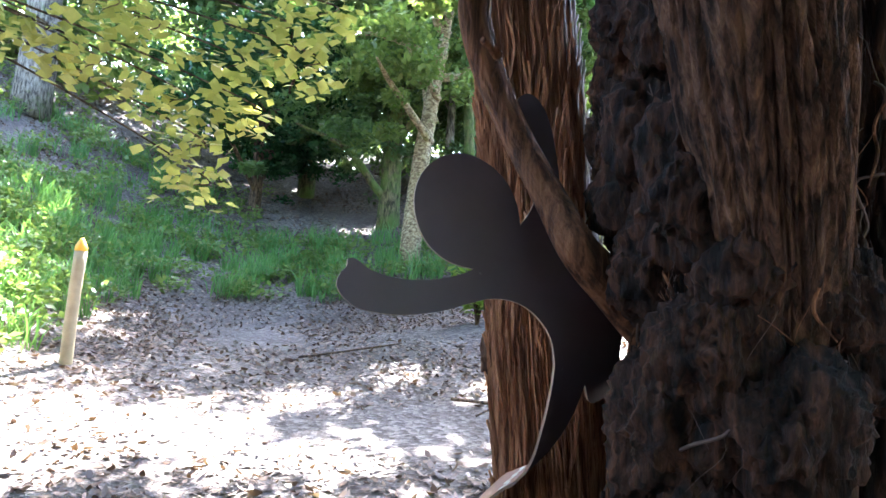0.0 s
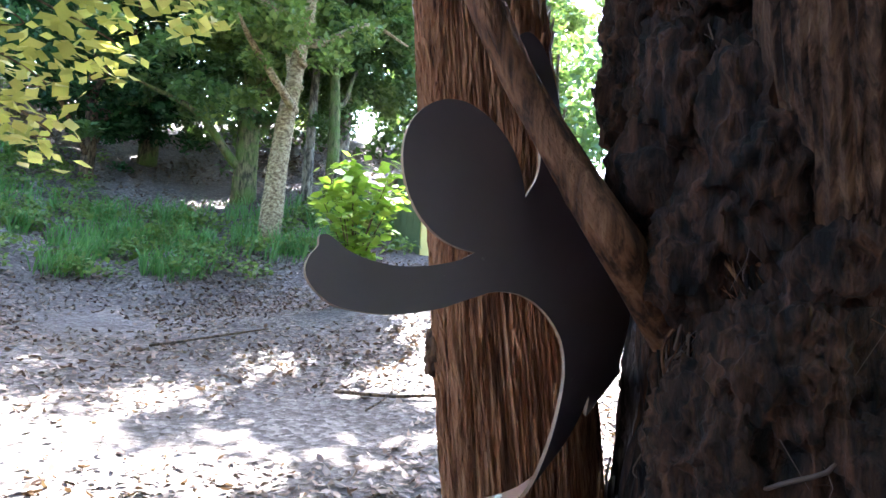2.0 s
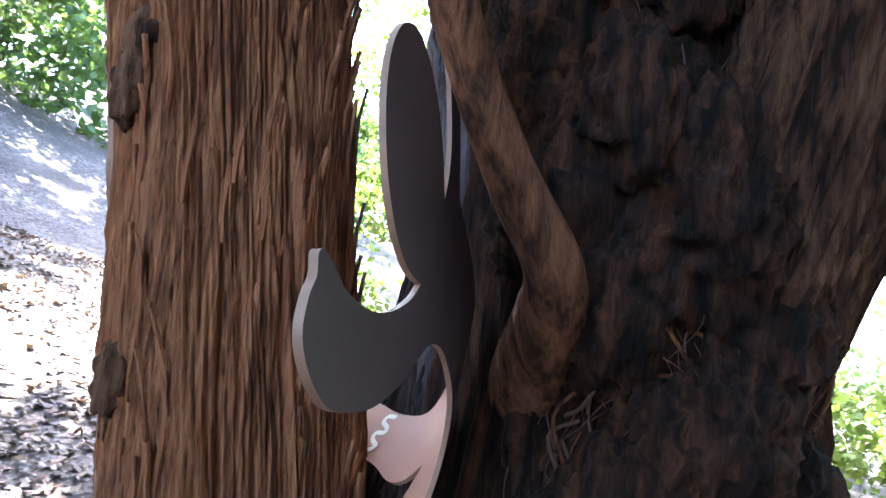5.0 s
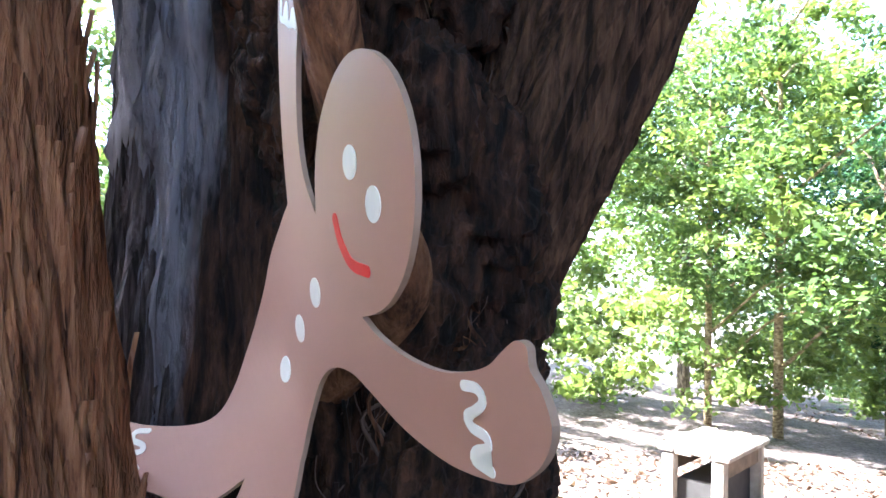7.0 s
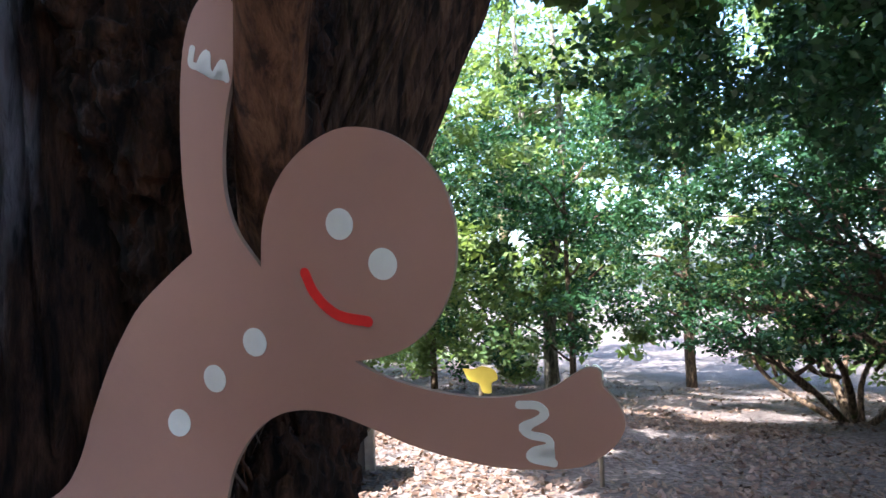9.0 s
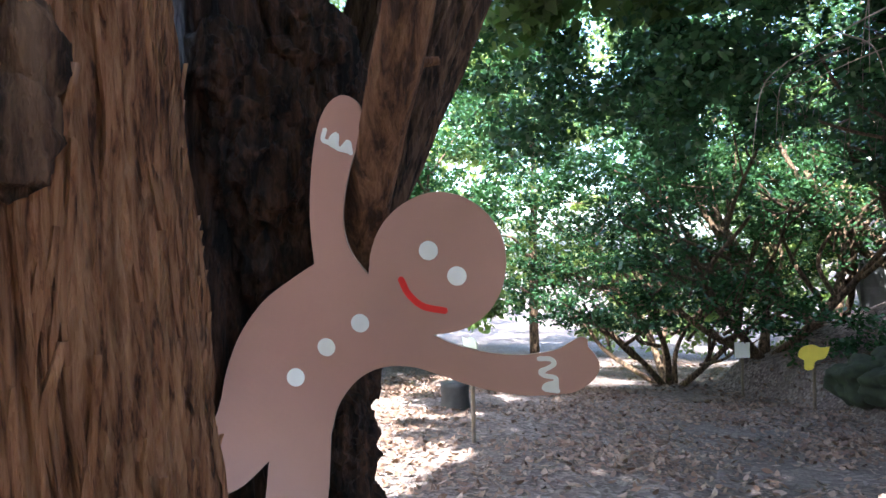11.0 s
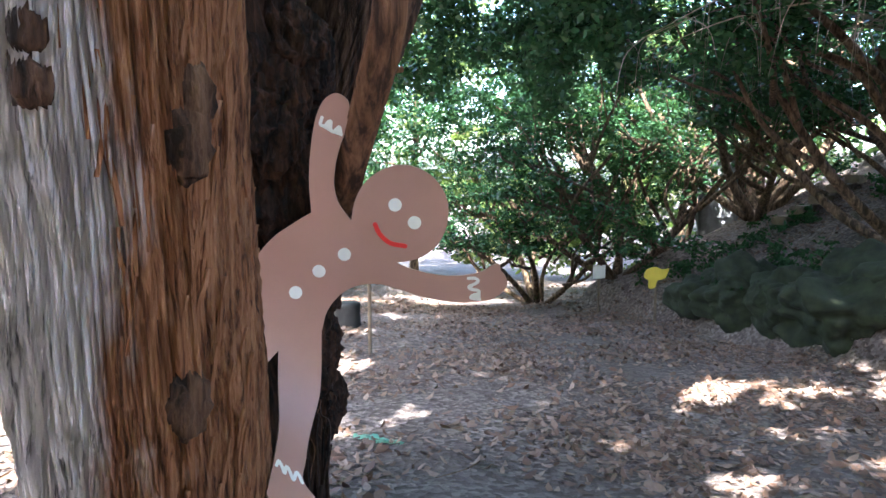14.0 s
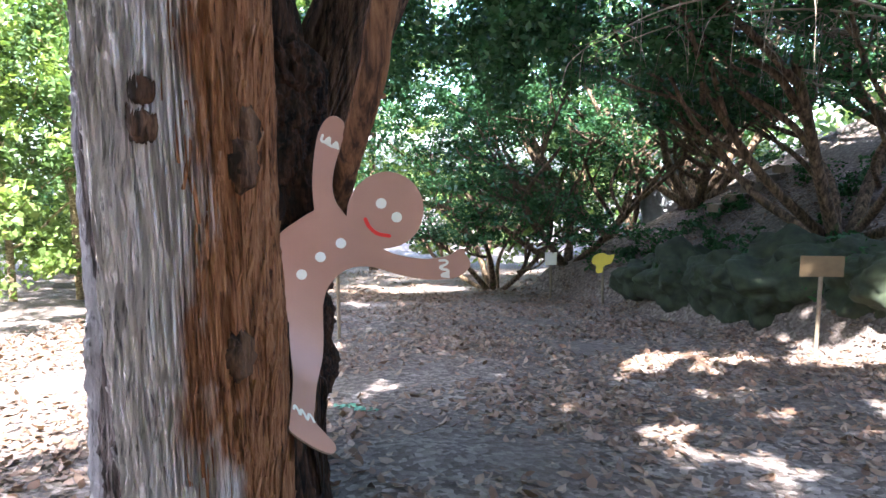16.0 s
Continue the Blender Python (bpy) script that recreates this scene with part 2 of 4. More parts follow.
def tube(pts, radii, sides=8, steps=5, rough=0.0, seed=0, name="tube", ridges=0, ridge=0.0, flat=1.0, spin=0.0, cap=True):
    """A tapered limb along a curve, with uneven skin; ridges: fibrous strips along it."""
    flats = flat if isinstance(flat, (list, tuple)) else [flat]*len(pts)
    c = spline([(*p, r, f) for p, r, f in zip(pts, radii, flats)], steps)
    path, rad, oval = c[:, :3], np.maximum(c[:, 3], 0.0005), c[:, 4]
    tang = np.gradient(path, axis=0)
    tang /= np.linalg.norm(tang, axis=1)[:, None]
    ref = np.array([math.cos(radians(spin)), math.sin(radians(spin)), 0]) if abs(tang[0][0]) < 0.8 else np.array([0, 1.0, 0])
    verts, length = [], 0.0
    for i, (p, t, r) in enumerate(zip(path, tang, rad)):
        a = ref-t*(ref@t)
        a /= np.linalg.norm(a)
        ref, b = a, np.cross(t, a)
        if i:
            length += float(np.linalg.norm(p-path[i-1]))
        for k in range(sides):
            th = 2*math.pi*k/sides
            ca, sb = math.cos(th), math.sin(th)
            d = 1.0
            if rough:
                q = Vector((ca*r*6+seed, sb*r*6, length*2.0))
                d += rough*noise.noise(q)+rough*0.5*noise.noise(q*2.7)
            if ridges:
                sway = 0.35*noise.noise(Vector((length*1.3, seed, 0)))
                w = th*ridges/(2*math.pi)+0.9*noise.noise(Vector((ca*2.5+seed, sb*2.5, length*1.7)))+sway
                s = noise.noise(Vector((math.cos(w*2*math.pi/ridges)*ridges*0.55, math.sin(w*2*math.pi/ridges)*ridges*0.55, length*1.1+seed)))
                s2 = noise.noise(Vector((ca*ridges*1.3, sb*ridges*1.3, length*3.0+seed)))
                d += ridge*((1-abs(s)*2.4)-0.4+0.45*s2)
            v = p+(a*ca+b*sb*oval[i])*r*d
            verts.append(tuple(v))
    n = len(path)
    faces = [(i*sides+k, i*sides+(k+1) % sides, (i+1)*sides+(k+1) % sides, (i+1)*sides+k) for i in range(n-1) for k in range(sides)]
    if cap:
        faces += [tuple(range(sides))[::-1], tuple(range((n-1)*sides, n*sides))]
    return from_arrays(name, verts, faces, True)


def leaf_mesh(name, clumps, size, up=0.5, wide=0.5, seed=1, fold=0.25):
    """Many single leaves gathered in uneven clumps; clumps: (centre, radii, count)."""
    rng = np.random.default_rng(seed)
    pos = []
    for c, r, k in clumps:
        d = rng.normal(size=(k, 3))
        d /= np.linalg.norm(d, axis=1)[:, None]
        d *= rng.random((k, 1))**0.45
        pos.append(np.array(c)+d*np.array(r))
    pos = np.vstack(pos)
    n = len(pos)
    nrm = rng.normal(size=(n, 3))+np.array([0, 0, up*3])
    nrm /= np.linalg.norm(nrm, axis=1)[:, None]
    ax = np.cross(nrm, rng.normal(size=(n, 3)))
    ax /= np.linalg.norm(ax, axis=1)[:, None]
    bx = np.cross(nrm, ax)
    s = size*rng.uniform(0.6, 1.3, (n, 1))
    w = s*wide
    drop = nrm*s*fold*0.3
    tip, root = pos+ax*s*0.5-drop, pos-ax*s*0.5-drop*0.5
    l1, l2 = pos+bx*w*0.5+ax*s*0.02, pos-bx*w*0.5+ax*s*0.02
    v = np.stack([root, l1, tip, l2], 1).reshape(-1, 3)
    f = np.arange(n*4).reshape(-1, 4)
    me = bpy.data.meshes.new(name)
    me.vertices.add(n*4)
    me.vertices.foreach_set("co", v.ravel())
    me.loops.add(n*4)
    me.loops.foreach_set("vertex_index", f.ravel())
    me.polygons.add(n)
    me.polygons.foreach_set("loop_start", np.arange(0, n*4, 4))
    me.update(calc_edges=True)
    return me


def clumps_in(rng, centre, radii, count, size, leaves):
    """count uneven clumps in an ellipsoid."""
    out = []
    for _ in range(count):
        d = np.array([rng.gauss(0, 1) for _ in range(3)])
        d = d/np.linalg.norm(d)*rng.random()**0.5
        c = np.array(centre)+d*np.array(radii)
        s = size*rng.uniform(0.6, 1.4)
        out.append((c, (s, s, s*0.6), int(leaves*rng.uniform(0.6, 1.4))))
    return out


# ---- ground ----
def build_ground():
    xs = np.concatenate([np.linspace(-120, -14, 16)[:-1], np.linspace(-14, -5, 40)[:-1], np.linspace(-5, 6, 150)[:-1], np.linspace(6, 16, 40)[:-1], np.linspace(16, 120, 16)])
    ys = np.concatenate([np.linspace(-120, -16, 16)[:-1], np.linspace(-16, -8, 40)[:-1], np.linspace(-8, 12, 230)[:-1], np.linspace(12, 20, 36)[:-1], np.linspace(20, 120, 16)])
    verts = []
    for y in ys:
        for x in xs:
            z = T(x, y)+0.05*noise.noise(Vector((x*0.6, y*0.6, 3)))+0.018*noise.noise(Vector((x*3.1, y*3.1, 7)))+0.008*noise.noise(Vector((x*11, y*11, 1)))
            verts.append((x, y, z))
    w = len(xs)
    faces = [(j*w+i, j*w+i+1, (j+1)*w+i+1, (j+1)*w+i) for j in range(len(ys)-1) for i in range(w-1)]
    ob = mesh_part("ground", from_arrays("ground", verts, faces, True), M_GROUND)
    tagged(ob, "brown forest floor of soil and wood chips under fallen leaves", "ground", kind="structure")
    return ob


GROUND = build_ground()


# ---- the two big trees and the board figure ----
B_SPIN, B_OVAL = -11.0, 1.54


def b_axis(z):
    """Centre and short radius of the stout conifer at a height."""
    flare = 0.10*max(0.0, 0.55-z)**1.6
    return 0.782-0.071*(z-1.4), 2.484+0.158*(z-1.4), 0.208-0.008*(z-1.4)+flare


def tree_b():
    t = thing("conifer_tree", "stout red-brown conifer with fibrous bark, weathered grey and painted skylight on one side", "tree", (0.782, 2.484, 1.4))
    o = np.array(t.location)
    pts, rad = [], []
    for z in (-0.1, 0.15, 0.4, 0.8, 1.2, 1.6, 2.0, 2.5, 3.2):
        x, y, r = b_axis(z)
        pts.append((x, y, z))
        rad.append(r)
    pts += [(0.55, 3.1, 5.2), (0.5, 3.3, 7.5), (0.5, 3.4, 9)]
    rad += [0.17, 0.13, 0.09]
    me = tube([np.array(p)-o for p in pts], rad, sides=520, steps=34, rough=0.05, seed=4, name="trunk", ridges=84, ridge=0.075, flat=B_OVAL, spin=B_SPIN)
    mesh_part("trunk", me, M_BARK_RED, t)
    return t


# the old conifer's trunk: height, centre, short radius, long radius over short
A_RINGS = ((-0.1, 0.98, 1.90, 0.43, 1.12), (0.25, 1.01, 1.87, 0.34, 1.3), (0.7, 1.05, 1.83, 0.285, 1.55), (1.1, 1.105, 1.80, 0.27, 1.78), (1.5, 1.125, 1.79, 0.29, 1.65), (1.9, 1.13, 1.785, 0.35, 1.32), (2.3, 1.125, 1.82, 0.36, 1.24), (3.2, 1.10, 1.90, 0.32, 1.2), (5, 1.05, 2.0, 0.26, 1.1), (9, 1.0, 2.1, 0.16, 1.0))
A_SPIN = -28.0


def a_skin(th, z, out=1.0):
    """A place on the old conifer's trunk; th in degrees round it from +x."""
    k = np.array(A_RINGS)
    x, y, r, f = (np.interp(z, k[:, 0], k[:, c]) for c in (1, 2, 3, 4))
    u = radians(th-A_SPIN)
    n = 1/math.sqrt(math.cos(u)**2+(math.sin(u)/f)**2)
    return np.array((x+r*n*out*math.cos(radians(th)), y+r*n*out*math.sin(radians(th)), z))


def tree_a():
    t = thing("old_conifer", "huge dark multi-stemmed conifer with shaggy root-covered trunk", "tree", (1.1, 1.8, T(1.1, 1.8)))
    o = np.array(t.location)

    def stem(name, pts, rad, mat_, sides=200, steps=26, seed=0, ridges=30, ridge=0.05, rough=0.12, label="", flat=1.0, spin=0.0):
        mesh_part(name, tube([np.array(p)-o for p in pts], rad, sides, steps, rough, seed, name, ridges, ridge, flat, spin), mat_, t, label)
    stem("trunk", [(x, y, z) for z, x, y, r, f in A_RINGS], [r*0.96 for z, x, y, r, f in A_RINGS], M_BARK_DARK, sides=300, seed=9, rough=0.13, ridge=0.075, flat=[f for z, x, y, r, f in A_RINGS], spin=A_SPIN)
    stem("stem", [(1.12, 1.70, 0.7), (1.05, 1.56, 1.15), (0.955, 1.42, 1.5), (0.83, 1.315, 1.9), (0.705, 1.22, 2.3), (0.49, 1.06, 3.0), (0.3, 0.9, 4.5), (0.2, 0.7, 8)],
         [0.15, 0.15, 0.15, 0.175, 0.195, 0.19, 0.15, 0.08], M_BARK_STEM, seed=21, ridges=24, ridge=0.09, label="leaning fibrous brown stem")
    stem("stem", [(1.17, 2.06, -0.1), (1.19, 2.07, 0.5), (1.20, 2.06, 1.1), (1.25, 2.06, 1.6), (1.27, 2.06, 2.1), (1.2, 2.1, 3)],
         [0.27, 0.23, 0.215, 0.185, 0.175, 0.13], M_BARK_SILVER, seed=33, ridges=26, ridge=0.16, label="ridged silvery stem at the back")
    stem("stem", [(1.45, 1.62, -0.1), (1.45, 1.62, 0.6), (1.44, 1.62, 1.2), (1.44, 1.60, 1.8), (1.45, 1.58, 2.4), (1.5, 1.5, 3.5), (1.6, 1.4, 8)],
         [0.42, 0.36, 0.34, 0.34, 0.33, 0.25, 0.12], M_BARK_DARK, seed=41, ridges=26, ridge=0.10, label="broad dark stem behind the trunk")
    limb = []
    for z in (1.48, 1.6, 1.72, 1.85, 2.0, 2.15, 2.3):
        d = z-1.8
        limb.append((0.475-0.444*d+0.078*d*d+0.43*d**3, 1.849+0.308*d-0.393*d*d, z))
    stem("limb", [(0.98, 1.86, 1.22), (0.84, 1.80, 1.31), (0.71, 1.74, 1.40)]+limb+[(0.17, 1.95, 2.9), (0.02, 1.96, 3.6), (-0.1, 1.9, 5)],
         [0.065, 0.058, 0.050, 0.044, 0.040, 0.037, 0.036, 0.037, 0.037, 0.037, 0.036, 0.034, 0.026], M_BARK_ORANGE, sides=72, steps=14, seed=5, ridges=12, ridge=0.05, rough=0.07, label="bare orange-brown limb", flat=1.45, spin=-30)
    stem("twig", [(0.40, 1.83, 2.02), (0.37, 1.80, 2.03), (0.345, 1.78, 2.035)], [0.016, 0.012, 0.010], M_BARK_ORANGE, 10, 5, ridges=0, label="snapped-off side twig")
    rng = random.Random(12)
    lumps = [(172, 1.93, 0.12), (168, 1.80, 0.11), (155, 2.05, 0.08), (185, 1.62, 0.12), (200, 1.80, 0.13), (205, 1.45, 0.12), (222, 1.62, 0.14), (228, 1.25, 0.12), (240, 1.45, 0.11), (215, 1.05, 0.13), (250, 1.1, 0.12), (262, 1.38, 0.10), (275, 1.22, 0.11), (235, 0.8, 0.12), (195, 2.1, 0.14), (215, 2.05, 0.12)]
    lumps += [(rng.uniform(180, 275), rng.uniform(0.8, 2.2), rng.uniform(0.035, 0.065)) for _ in range(26)]
    for th, z, r in lumps:
        x, y, z = a_skin(th, z, 0.90)
        bm = bmesh.new()
        bmesh.ops.create_icosphere(bm, subdivisions=5 if r > 0.07 else 4, radius=r)
        for v in bm.verts:
            q = v.co*9+Vector((x*30, y*30, z*30))
            v.co *= 1+0.34*noise.noise(q)+0.34*(0.5-abs(noise.noise(q*2.3)))+0.22*(0.5-abs(noise.noise(q*5.5)))+0.10*noise.noise(q*13)
            v.co.z *= 1.25
            v.co += Vector((x, y, z))-Vector(o)
        for f in bm.faces:
            f.smooth = True
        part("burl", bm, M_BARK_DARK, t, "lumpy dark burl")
    for k in range(150):
        z0 = rng.uniform(0.8, 2.3)
        th = rng.uniform(185, 275)
        thick = rng.choice((0.0007, 0.0009, 0.0012, 0.0018, 0.004))
        pts = []
        for m in range(6):
            pts.append(a_skin(th, z0, 1.0+rng.uniform(0.0, 0.12))-o)
            th += rng.uniform(-9, 9)
            z0 -= rng.uniform(0.02, 0.10)
        mesh_part("root_thread", tube(pts, [thick]*5+[thick*0.4], 6, 4, 0, k, "root"), M_THREAD if k % 3 else M_BARK_ORANGE, t)
    return t


def strip_mesh(seed):
    """A peeling strip of bark, bowed at its free end."""
    rng = random.Random(seed)
    w, l = rng.uniform(0.010, 0.022), rng.uniform(0.16, 0.42)
    v = []
    for k in range(7):
        f = k/6
        x = 0.010*math.sin(f*5+seed)
        y = 0.002+0.016*max(0, f-0.6)**2*6*rng.uniform(0.5, 1.3)
        ww = w*(0.5+math.sin(math.pi*min(max(f, 0.08), 0.93))*0.6)
        v += [(x-ww/2, y, f*l), (x+ww/2, y, f*l), (x+ww/2.6, y+0.007, f*l), (x-ww/2.6, y+0.007, f*l)]
    fc = [(k*4+a, k*4+(a+1) % 4, k*4+4+(a+1) % 4, k*4+4+a) for k in range(6) for a in range(4)]+[(0, 1, 2, 3), (27, 26, 25, 24)]
    return from_arrays("bark_strip", v, fc)


def bark_strips(t, place, count, material, seed, span, zr):
    """Strips of bark standing off a trunk; place(th, z) gives a point and the way out."""
    rng = random.Random(seed)
    meshes = [strip_mesh(seed*20+k) for k in range(9)]
    for me in meshes:
        me.materials.append(material)
    for k in range(count):
        z, th = rng.uniform(*zr), rng.uniform(*span)
        p, q = place(th, z), place(th, z+0.3)
        d, e = place(th+2, z)-place(th-2, z), q-p
        ob = new("bark_strip", meshes[k % 9])
        lean = Matrix(((1, 0, e[0]/0.3, 0), (0, 1, e[1]/0.3, 0), (0, 0, 1, 0), (0, 0, 0, 1)))
        m = pose(*p) @ lean @ pose(0, 0, 0, 0, rng.uniform(-4, 4), math.degrees(math.atan2(d[1], d[0]))-180)
        ob.parent = t
        ob.matrix_local = Matrix.Translation(-t.location) @ m


def b_skin(th, z, out=0.985):
    x, y, r = b_axis(z)
    c, k = radians(B_SPIN), radians(th)
    u, v = r*out*math.cos(k), r*out*B_OVAL*math.sin(k)
    return np.array((x+u*math.cos(c)-v*math.sin(c), y+u*math.sin(c)+v*math.cos(c), z))


M_THREAD = paint("root_thread", (0.09, 0.055, 0.04), 0.7, 0.3, 12)
TB = tree_b()
TA = tree_a()
bark_strips(TB, b_skin, 170, M_BARK_RED, 3, (120, 300), (0.1, 2.4))
bark_strips(TB, b_skin, 150, M_BARK_FLAKE, 4, (-60, 116), (0.1, 2.4))
bark_strips(TA, lambda th, z: a_skin(th, z, 0.97), 260, M_BARK_DARK, 5, (190, 290), (0.3, 2.2))


def knot(x, y, z, r, turn):
    """A grown-over branch scar on the trunk."""
    bm = bmesh.new()
    bmesh.ops.create_icosphere(bm, subdivisions=4, radius=r)
    for v in bm.verts:
        d = math.hypot(v.co.x, v.co.z)/r
        v.co.y *= 0.8
        if v.co.y > 0 and d < 0.6:
            v.co.y -= 0.5*r*(0.6-d)
        v.co.z *= 1.5
        v.co *= 1+0.25*noise.noise(v.co*40)+0.1*noise.noise(v.co*110)
    bmesh.ops.rotate(bm, verts=bm.verts, matrix=Matrix.Rotation(radians(turn), 3, "Z"))
    bmesh.ops.translate(bm, verts=bm.verts, vec=Vector((x, y, z))-TB.location)
    for f in bm.faces:
        f.smooth = True
    part("knot", bm, M_BARK_STEM, TB, "grown-over branch scar")


for kth, kz, kr in ((180, 1.875, 0.045), (174, 1.775, 0.055), (164, 1.19, 0.055), (117, 1.97, 0.036), (116, 1.88, 0.04)):
    kp, kq = b_skin(kth, kz, 1.0), b_skin(kth+2, kz, 1.0)-b_skin(kth-2, kz, 1.0)
    knot(*kp, kr, math.degrees(math.atan2(kq[1], kq[0]))+180)

# the sheet lies flat, then curls forward beyond a slanting line
FC, FN = Vector((0.375, 1.824, 1.483)), Vector((-0.2121, 0.9695, -0.1231))
FU, FV = Vector((0.9769, 0.2137, 0.0)), Vector((-0.0263, 0.1202, 0.9924))
BQ, BQ0, BR, BMAX = (math.cos(radians(52)), -math.sin(radians(52))), 0.26, 0.40, radians(80)


def on_sheet(u, v, w):
    """Place of a point of the board: u, v along the sheet, w off its back."""
    q = u*BQ[0]+v*BQ[1]
    s = q-BQ0
    if s <= 0:
        return FC+FU*u+FV*v+FN*w
    a = min(s/BR, BMAX)
    run, rise = BR*math.sin(a), BR*(1-math.cos(a))
    extra = max(0.0, s-BR*BMAX)
    run += extra*math.cos(a)
    rise += extra*math.sin(a)
    dq = BQ0+run-q-w*math.sin(a)
    return FC+FU*(u+dq*BQ[0])+FV*(v+dq*BQ[1])+FN*(rise+w*math.cos(a))


def gingerbread():
    arm = [(0.25, 0.10), (0.253, 0.20), (0.242, 0.309), (0.222, 0.40), (0.194, 0.452), (0.160, 0.471), (0.130, 0.458), (0.118, 0.432), (0.128, 0.369), (0.153, 0.305), (0.170, 0.24), (0.174, 0.181), (0.160, 0.126), (0.123, 0.073)]
    head = [(0.123, 0.073), (0.112, 0.132), (0.086, 0.184), (0.047, 0.222), (-0.001, 0.246), (-0.048, 0.253), (-0.099, 0.24), (-0.143, 0.21), (-0.174, 0.166), (-0.187, 0.11), (-0.178, 0.046), (-0.149, -0.007), (-0.105, -0.042), (-0.062, -0.057), (-0.019, -0.063)]
    hand = [(-0.019, -0.063), (-0.062, -0.083), (-0.129, -0.100), (-0.195, -0.107), (-0.248, -0.103), (-0.293, -0.092), (-0.318, -0.077), (-0.339, -0.066), (-0.354, -0.070), (-0.356, -0.087), (-0.370, -0.104), (-0.379, -0.128), (-0.372, -0.150), (-0.349, -0.173), (-0.312, -0.190), (-0.231, -0.197), (-0.165, -0.191), (-0.098, -0.177), (-0.031, -0.155), (0.036, -0.137), (0.106, -0.141), (0.165, -0.172), (0.212, -0.23), (0.232, -0.30)]
    leg = [(0.232, -0.30), (0.233, -0.36), (0.235, -0.424), (0.243, -0.501), (0.261, -0.559), (0.290, -0.637), (0.316, -0.717), (0.340, -0.778), (0.313, -0.836), (0.288, -0.880), (0.292, -0.910), (0.325, -0.928), (0.385, -0.905), (0.440, -0.865), (0.474, -0.828), (0.460, -0.790), (0.410, -0.680), (0.381, -0.577), (0.375, -0.459), (0.371, -0.354)]
    rear = [(0.371, -0.354), (0.427, -0.408), (0.486, -0.431), (0.558, -0.434), (0.66, -0.452), (0.74, -0.45), (0.80, -0.41), (0.79, -0.365), (0.74, -0.347), (0.654, -0.332), (0.551, -0.301), (0.505, -0.270), (0.488, -0.22), (0.478, -0.15), (0.447, -0.066), (0.386, 0.011), (0.309, 0.065), (0.25, 0.10)]
    loop = [p for seg in (arm, head, hand, leg, rear) for p in spline(seg, 5)[:-1]]
    bm = bmesh.new()

    def sheet(pts, w0, w1, mats):
        tmp = bmesh.new()
        tmp.faces.new([tmp.verts.new((p[0], p[1], 0)) for p in pts])
        for k in range(60):
            d = BQ0-0.01+k*0.015
            bmesh.ops.bisect_plane(tmp, geom=tmp.verts[:]+tmp.edges[:]+tmp.faces[:], dist=1e-5, plane_co=(d*BQ[0], d*BQ[1], 0), plane_no=(BQ[0], BQ[1], 0))
        tmp.normal_update()
        low, high = {}, {}
        for v in tmp.verts:
            low[v] = bm.verts.new(on_sheet(v.co.x, v.co.y, w0))
            high[v] = bm.verts.new(on_sheet(v.co.x, v.co.y, w1))
        for f in tmp.faces:
            vs = f.verts[:]
            if f.normal.z > 0:
                vs = vs[::-1]
            a = bm.faces.new([high[v] for v in vs])
            b = bm.faces.new([low[v] for v in reversed(vs)])
            a.material_index, b.material_index = mats[0], mats[1]
        for e in tmp.edges:
            if len(e.link_faces) == 1:
                a, b = e.verts
                f = bm.faces.new((low[a], low[b], high[b], high[a]))
                f.material_index = mats[2]
        tmp.free()

    def disc(u, v, r):
        sheet([(u+r*math.cos(a), v+r*math.sin(a)) for a in np.linspace(0, 2*math.pi, 25)[:-1]], -0.0005, 0.0012, (3, 3, 3))

    def stroke(pts, half, m, n=6):
        c = spline(pts, n)
        d = np.gradient(c, axis=0)
        d /= np.linalg.norm(d, axis=1)[:, None]
        nn = np.stack([-d[:, 1], d[:, 0]], 1)*half
        a, b = list(c+nn), list(c-nn)
        e1 = [c[-1]+nn[-1]*math.cos(t)+d[-1]*half*math.sin(t) for t in np.linspace(0.4, math.pi-0.4, 5)]
        e0 = [c[0]-nn[0]*math.cos(t)-d[0]*half*math.sin(t) for t in np.linspace(0.4, math.pi-0.4, 5)]
        sheet(a+e1+b[::-1]+e0, -0.0005, 0.0012, (m, m, m))
    sheet(loop, -0.008, 0.0, (0, 1, 2))
    for u, v in ((-0.018, 0.126), (-0.079, 0.069)):
        disc(u, v, 0.0215)
    for u, v in ((0.149, -0.037), (0.234, -0.094), (0.313, -0.166)):
        disc(u, v, 0.0215)
    stroke([(0.047, 0.062), (0.032, 0.030), (0.0, 0.002), (-0.048, -0.008)], 0.0075, 4)
    stroke([(-0.252, -0.114), (-0.275, -0.114), (-0.284, -0.124), (-0.271, -0.134), (-0.254, -0.142), (-0.262, -0.151), (-0.284, -0.155), (-0.286, -0.165), (-0.266, -0.172), (-0.262, -0.181), (-0.290, -0.185)], 0.0052, 3, 4)
    stroke([(0.203, 0.398), (0.209, 0.378), (0.196, 0.372), (0.186, 0.383), (0.176, 0.386), (0.178, 0.364), (0.170, 0.354), (0.160, 0.362), (0.150, 0.369), (0.146, 0.345)], 0.0052, 3, 4)
    stroke([(0.420, -0.730), (0.408, -0.714), (0.402, -0.735), (0.399, -0.756), (0.386, -0.732), (0.379, -0.750), (0.374, -0.778), (0.358, -0.752), (0.350, -0.762), (0.346, -0.786)], 0.0055, 3, 4)
    stroke([(0.648, -0.342), (0.672, -0.352), (0.668, -0.368), (0.640, -0.369), (0.632, -0.380), (0.655, -0.394), (0.642, -0.408), (0.615, -0.410), (0.625, -0.430)], 0.0055, 3, 4)
